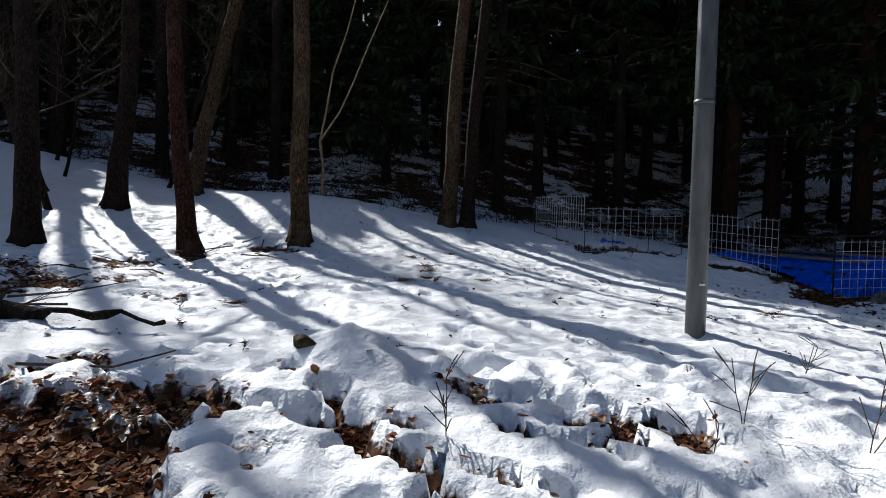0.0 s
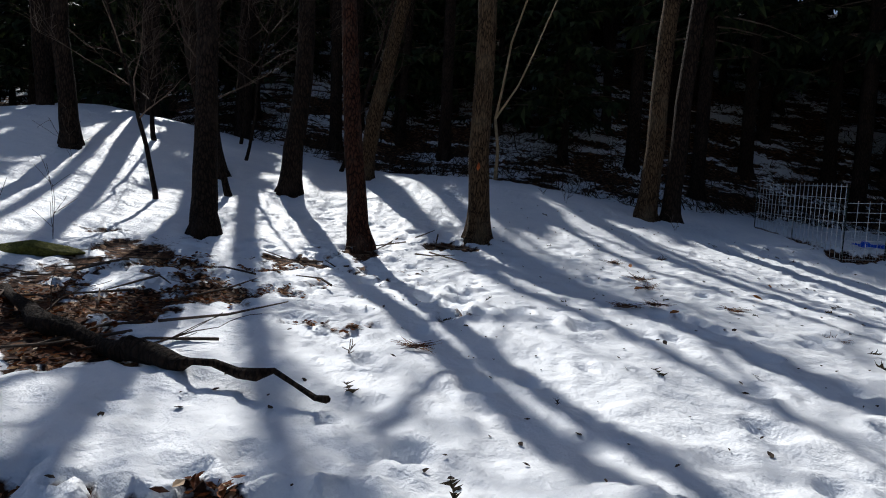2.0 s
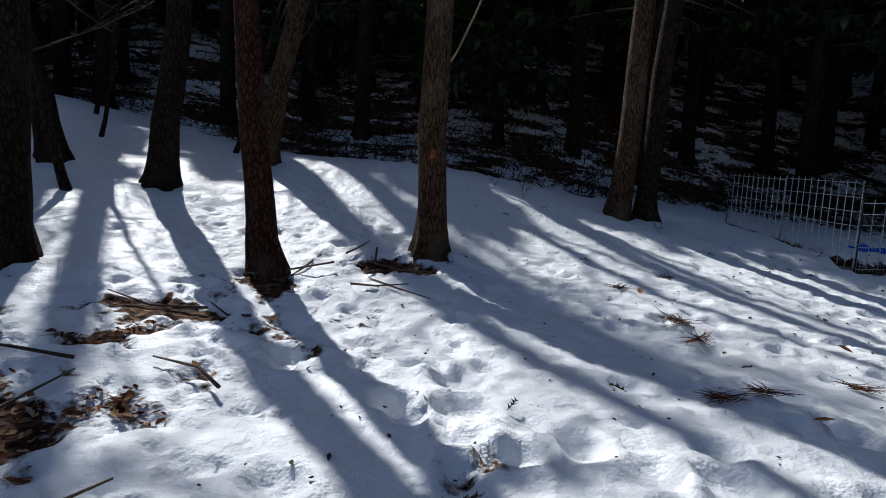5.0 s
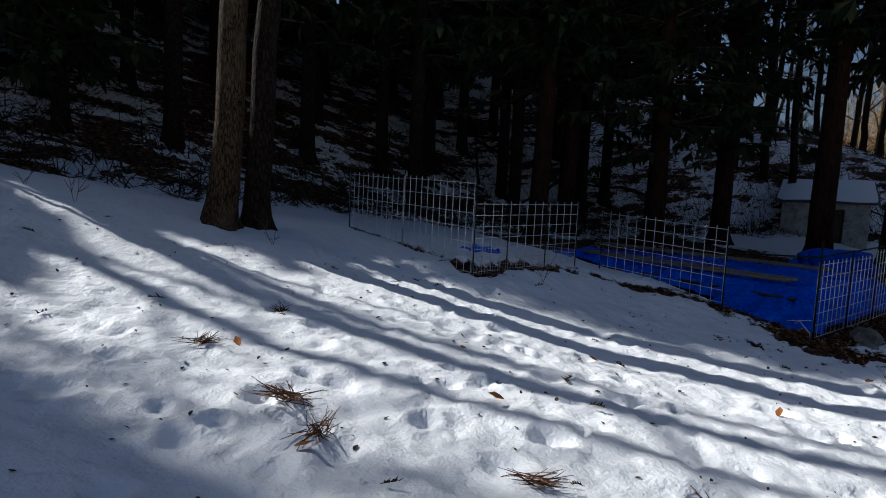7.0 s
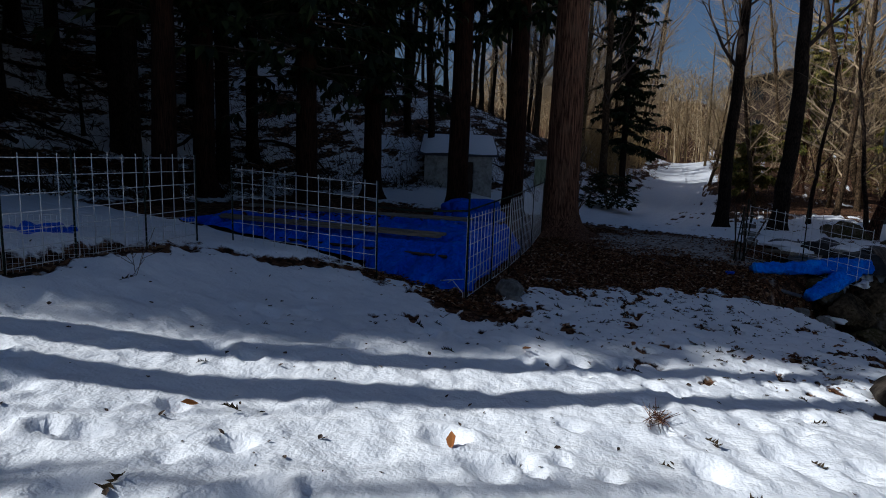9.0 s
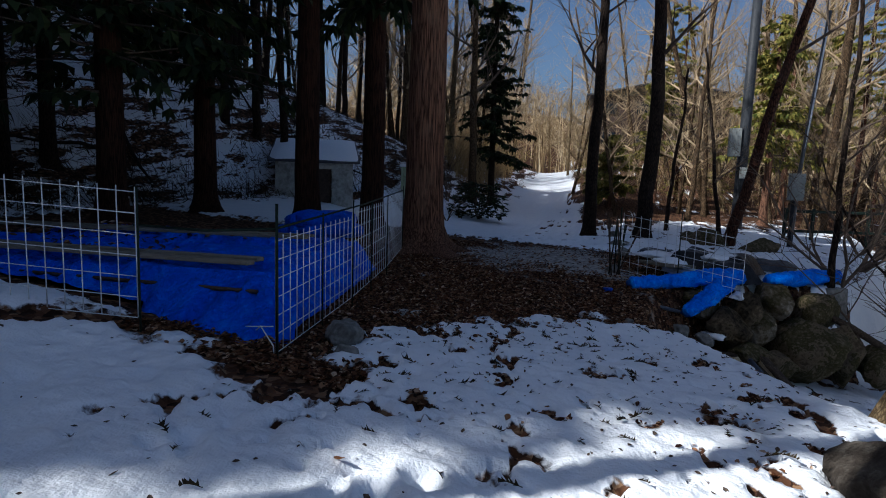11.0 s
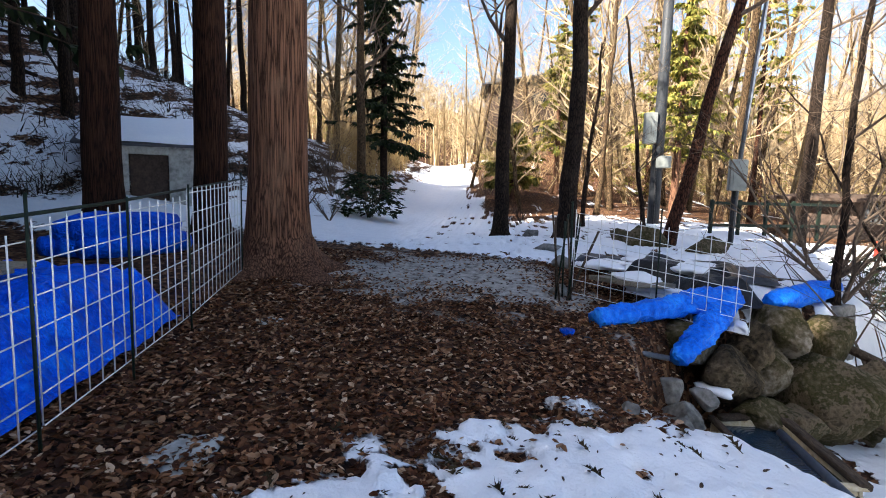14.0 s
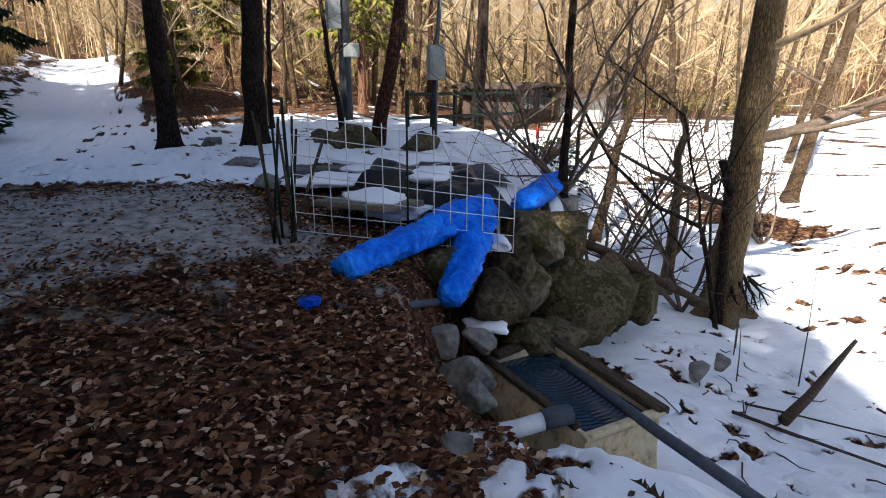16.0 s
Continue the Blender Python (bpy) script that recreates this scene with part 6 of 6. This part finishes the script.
for k in range(34):
    x, y = stick_rng.uniform(-6.2, -3.2), stick_rng.uniform(4.2, 7.0)
    if k > 22:
        x, y = stick_rng.uniform(-4.6, -2.6), stick_rng.uniform(7.8, 10.0)
    a, ln = stick_rng.uniform(0, 6.28), stick_rng.uniform(0.35, 1.1)
    ends = [(x + ln * f * math.cos(a) + stick_rng.uniform(-0.05, 0.05), y + ln * f * math.sin(a) + stick_rng.uniform(-0.05, 0.05)) for f in (-0.5, 0, 0.5)]
    solid("stick", Geo().ring_tube([(p, q, top_of(p, q) + 0.02 + stick_rng.uniform(0, 0.05)) for p, q in ends], [0.012, 0.010, 0.005], 5), TWIG, "thin dead stick lying on the snow", "stick", group="dead sticks")
for pts in (((-2.08, 2.98), (-1.68, 3.14), (-1.39, 3.24)), ((-3.0, 2.7), (-2.3, 2.6), (-1.5, 2.35))):
    solid("stick", Geo().ring_tube([(p, q, top_of(p, q) + 0.03) for p, q in pts], [0.010, 0.008, 0.004], 6), TWIG, "thin dead stick lying on leaf litter", "stick", group="dead sticks")


def weed(x, y, h, seed, label="dry branching weed stalk standing in snow"):
    g = Geo()
    r = random.Random(seed)
    for _ in range(2):
        grow(g, (0, 0, -0.03), (r.uniform(-0.6, 0.6), r.uniform(-0.3, 0.3), 1), h * r.uniform(0.6, 1.1), 0.0017, 1, r, 0.12, 0.0)
    t = thing("dry_weed", label, "weed", pose(x, y, top_of(x, y)), "dry weeds")
    tagged(part("stem", g, TWIG, t), kind="stuff")
    return t


for k, (x, y, h) in enumerate(((1.34, 2.8, 0.35), (1.5, 2.85, 0.4), (1.97, 2.69, 0.55), (1.67, 3.83, 0.12), (1.72, 3.8, 0.15), (0.93, 2.61, 0.1), (0.11, 2.5, 0.3), (2.6, 4.2, 0.25), (-6.9, 6.7, 0.9), (-7.4, 6.4, 1.0), (-10.4, 9.9, 1.2), (-2.2, 4.9, 0.15), (0.4, 12.6, 0.3), (-1.6, 13.2, 0.35), (-2.1, 13.6, 0.3), (3.6, 11.6, 0.45))):
    weed(x, y, h, 300 + k)


def needle_clump(seed, n, spread, r=0.004):
    g = Geo()
    q = random.Random(seed)
    for _ in range(n):
        a = q.uniform(-0.7, 0.7) + (math.pi if q.random() < 0.3 else 0)
        p = Vector((q.uniform(-0.3, 0.3) * spread, q.uniform(-0.25, 0.25) * spread, q.uniform(0.0, 0.04)))
        g.ring_tube(wander(p, (math.cos(a), math.sin(a), q.uniform(-0.05, 0.25)), spread * q.uniform(0.5, 1.0), 3, 0.25, q), [r, r, r * 0.8, r * 0.5], 4, cap=False)
    return g


def placed(mesh, name, x, y, turn, label, category, group, lift=0.012, scale=1.0):
    ob = new(name, mesh)
    ob.matrix_basis = pose(x, y, top_of(x, y) + lift, 0, 0, turn) @ Matrix.Diagonal((scale, scale, scale, 1))
    return tagged(ob, label, category, group)


clumps = [needle_clump(k, 46, 0.28).mesh("dry_needle_clump", LEAF) for k in range(3)]
for k, (x, y) in enumerate(((-1.85, 5.2), (-0.65, 9.85), (0.05, 10.6), (-0.3, 8.85), (-0.2, 7.3), (-0.48, 7.2), (-0.25, 8.45), (1.2, 7.3), (0.5, 7.7), (4.05, 7.25))):
    placed(clumps[k % 3], "dry_needle_clump", x, y, 40 * k, "reddish clump of fallen dry cedar needles on snow", "needle clump", "fallen needle clumps", scale=0.55 + 0.07 * (k % 4))
def sprig_geo(seed):
    """One small cedar sprig: a bent stem with needles growing out of it."""
    g, q = Geo(), random.Random(seed)
    line = wander((-0.09, 0, 0.01), (1, q.uniform(-0.3, 0.3), 0.08), 0.2, 6, 0.25, q)
    g.ring_tube(line, [0.004, 0.004, 0.0038, 0.0034, 0.003, 0.0025, 0.002], 4)
    for i in range(1, 6):
        for s in (-1, 1, 0):
            if q.random() < 0.2:
                continue
            d = (line[i + 1] - line[i]).normalized()
            tip = line[i] + (d * q.uniform(0.3, 1.0) + Vector((-d.y, d.x, 0)) * s * q.uniform(0.5, 1.0) + Vector((0, 0, q.uniform(0, 0.8)))).normalized() * q.uniform(0.04, 0.10)
            g.v.append(tuple(tip))
            g.f.append((i * 4 + (s + 1), i * 4 + (s + 2) % 4, len(g.v) - 1))
            g.f.append((i * 4 + (s + 1), i * 4 + 4 + (s + 1), len(g.v) - 1))
    return g


SPRIG = grained("dark_cedar_sprig", [(0.3, (0.02, 0.016, 0.008)), (0.7, (0.06, 0.042, 0.02))], 20, 0.9, spread=0.3)
sprigs = [sprig_geo(20 + k).mesh("fallen_sprig", SPRIG, False) for k in range(6)]
sp_rng = random.Random(45)
count = 0
while count < 240:
    x, y = sp_rng.uniform(-3, 10.6), sp_rng.uniform(3.0, 12.5)
    if count > 160:
        x, y = sp_rng.uniform(6.2, 10.6), sp_rng.uniform(6.4, 9.3)
    dens = 0.10 + 0.25 * (x > 1.5) + 0.65 * (x > 5.0) * (y < 9.6)
    bare_here = float(cover(np.array([x]), np.array([y]))[0][0])
    if sp_rng.random() > dens or bare_here > 0.6 or y < bank_edge(x) or (6.5 < x and y > 9.6):
        continue
    placed(sprigs[count % 6], "fallen_sprig", x, y, sp_rng.uniform(0, 360), "small dark fallen cedar sprig on snow", "sprig", "fallen sprigs", scale=sp_rng.uniform(0.3, 0.7))
    count += 1


def leaf_faces(g, p, turn, size, rng, curl=0.35):
    """One dead leaf folded along its midrib."""
    m = Matrix.Translation(p) @ Euler((rng.uniform(-0.5, 0.5), rng.uniform(-0.5, 0.5), turn)).to_matrix().to_4x4()
    base = len(g.v)
    w, c = size * rng.uniform(0.22, 0.34), size * curl * rng.uniform(0.2, 1.0)
    for q in ((-size / 2, 0, 0), (0, 0, -c * 0.2), (size / 2, 0, c * 0.4), (-size * 0.1, w, c * 0.5), (-size * 0.1, -w, c * 0.5), (size * 0.25, w * 0.7, c * 0.6), (size * 0.25, -w * 0.7, c * 0.6)):
        g.v.append(tuple(m @ Vector(q)))
    g.f += [(base, base + 1, base + 3), (base + 1, base + 2, base + 5, base + 3), (base, base + 4, base + 1), (base + 1, base + 4, base + 6, base + 2)]


def litter(n, box, lo, hi, seed, need=0.5):
    g = Geo()
    r = random.Random(seed)
    xs = np.array([r.uniform(box[0], box[1]) for _ in range(n)])
    ys = np.array([r.uniform(box[2], box[3]) for _ in range(n)])
    b, d = cover(xs, ys)
    zs = surface(xs, ys)
    keep = np.array([r.random() for _ in range(n)])
    for x, y, z, bb, dd, kk in zip(xs, ys, zs, b, d, keep):
        if bb < need or kk < dd * 0.93 or y < bank_edge(x) - 0.7:
            continue
        leaf_faces(g, (x, y, z + 0.012 + 0.015 * kk), r.uniform(0, 6.28), r.uniform(lo, hi), r)
    return g


solid("leaf_litter", litter(60000, (6.0, 15.5, 5.6, 11.0), 0.03, 0.07, 5, 0.44), LEAF, "curled brown dead leaves covering the ground", "leaf litter", kind="stuff", smooth=False)
solid("leaf_litter", litter(12000, (-4.2, 1.4, 1.5, 3.7), 0.03, 0.075, 16, 0.44), LEAF_WARM, "tan and rust-coloured dead leaves at the snow's edge", "leaf litter", kind="stuff", smooth=False)
solid("leaf_litter", litter(16000, (-5.5, 1.5, 1.2, 7.5), 0.03, 0.07, 6, 0.46), LEAF_WARM, "brown and pale dead leaves where snow has melted", "leaf litter", kind="stuff", smooth=False)
crumbs = Geo()
r_ = random.Random(60)
cx = np.array([r_.uniform(-3, 10.8) for _ in range(5200)])
cy = np.array([r_.uniform(3, 12.5) for _ in range(5200)])
cz, cb = surface(cx, cy), cover(cx, cy)[0]
for x, y, z, b in zip(cx, cy, cz, cb):
    if b < 0.55 and y > bank_edge(x) and r_.random() < (0.9 if x > 5.5 and y < 9.7 else 0.18):
        leaf_faces(crumbs, (x, y, z + 0.006), r_.uniform(0, 6.28), r_.uniform(0.015, 0.05), r_)
solid("bark_crumbs", crumbs, TWIG, "dark bark crumbs and needles strewn over old snow", "crumbs", kind="stuff", smooth=False)
on_sheet = Geo()
for _ in range(420):
    x, y = r_.uniform(7.4, 10.4), r_.uniform(11, 16)
    if fbm(np.array([x]), np.array([y]), 0.9, 2, 77)[0] > 0.52:
        leaf_faces(on_sheet, (x, y, 0.96), r_.uniform(0, 6.28), r_.uniform(0.06, 0.13), r_)
solid("leaf_litter", on_sheet, LEAF, "dead leaves lying on the blue tarpaulin", "leaf litter", kind="stuff", smooth=False)
big_leaf = Geo()
leaf_faces(big_leaf, (0, 0, 0), 0, 0.12, random.Random(2), 0.5)
bl = big_leaf.mesh("fallen_leaf", LEAF_ORANGE, False)
for k, (x, y) in enumerate(((2.5, 9.45), (1.25, 9.6), (-0.35, 8.3), (3.0, 8.1), (-0.4, 9.9), (0.9, 8.6), (4.9, 8.4), (-0.1, 6.9))):
    placed(bl, "fallen_leaf", x, y, 70 * k, "single orange-brown curled leaf on snow", "leaf", "fallen leaves on snow", 0.03)

# small marks
solid("orange_mark", Geo().ring_tube([(-2.68 + 0.004 * i, 10.3 - 0.172 + 0.004 * i, top_of(-2.68, 10.3) + 1.03 + 0.04 * i) for i in range(4)], [0.014, 0.032, 0.026, 0.010], 10, 0.4, 3), ORANGE_PAINT, "smear of orange paint on a tree's bark", "paint mark")
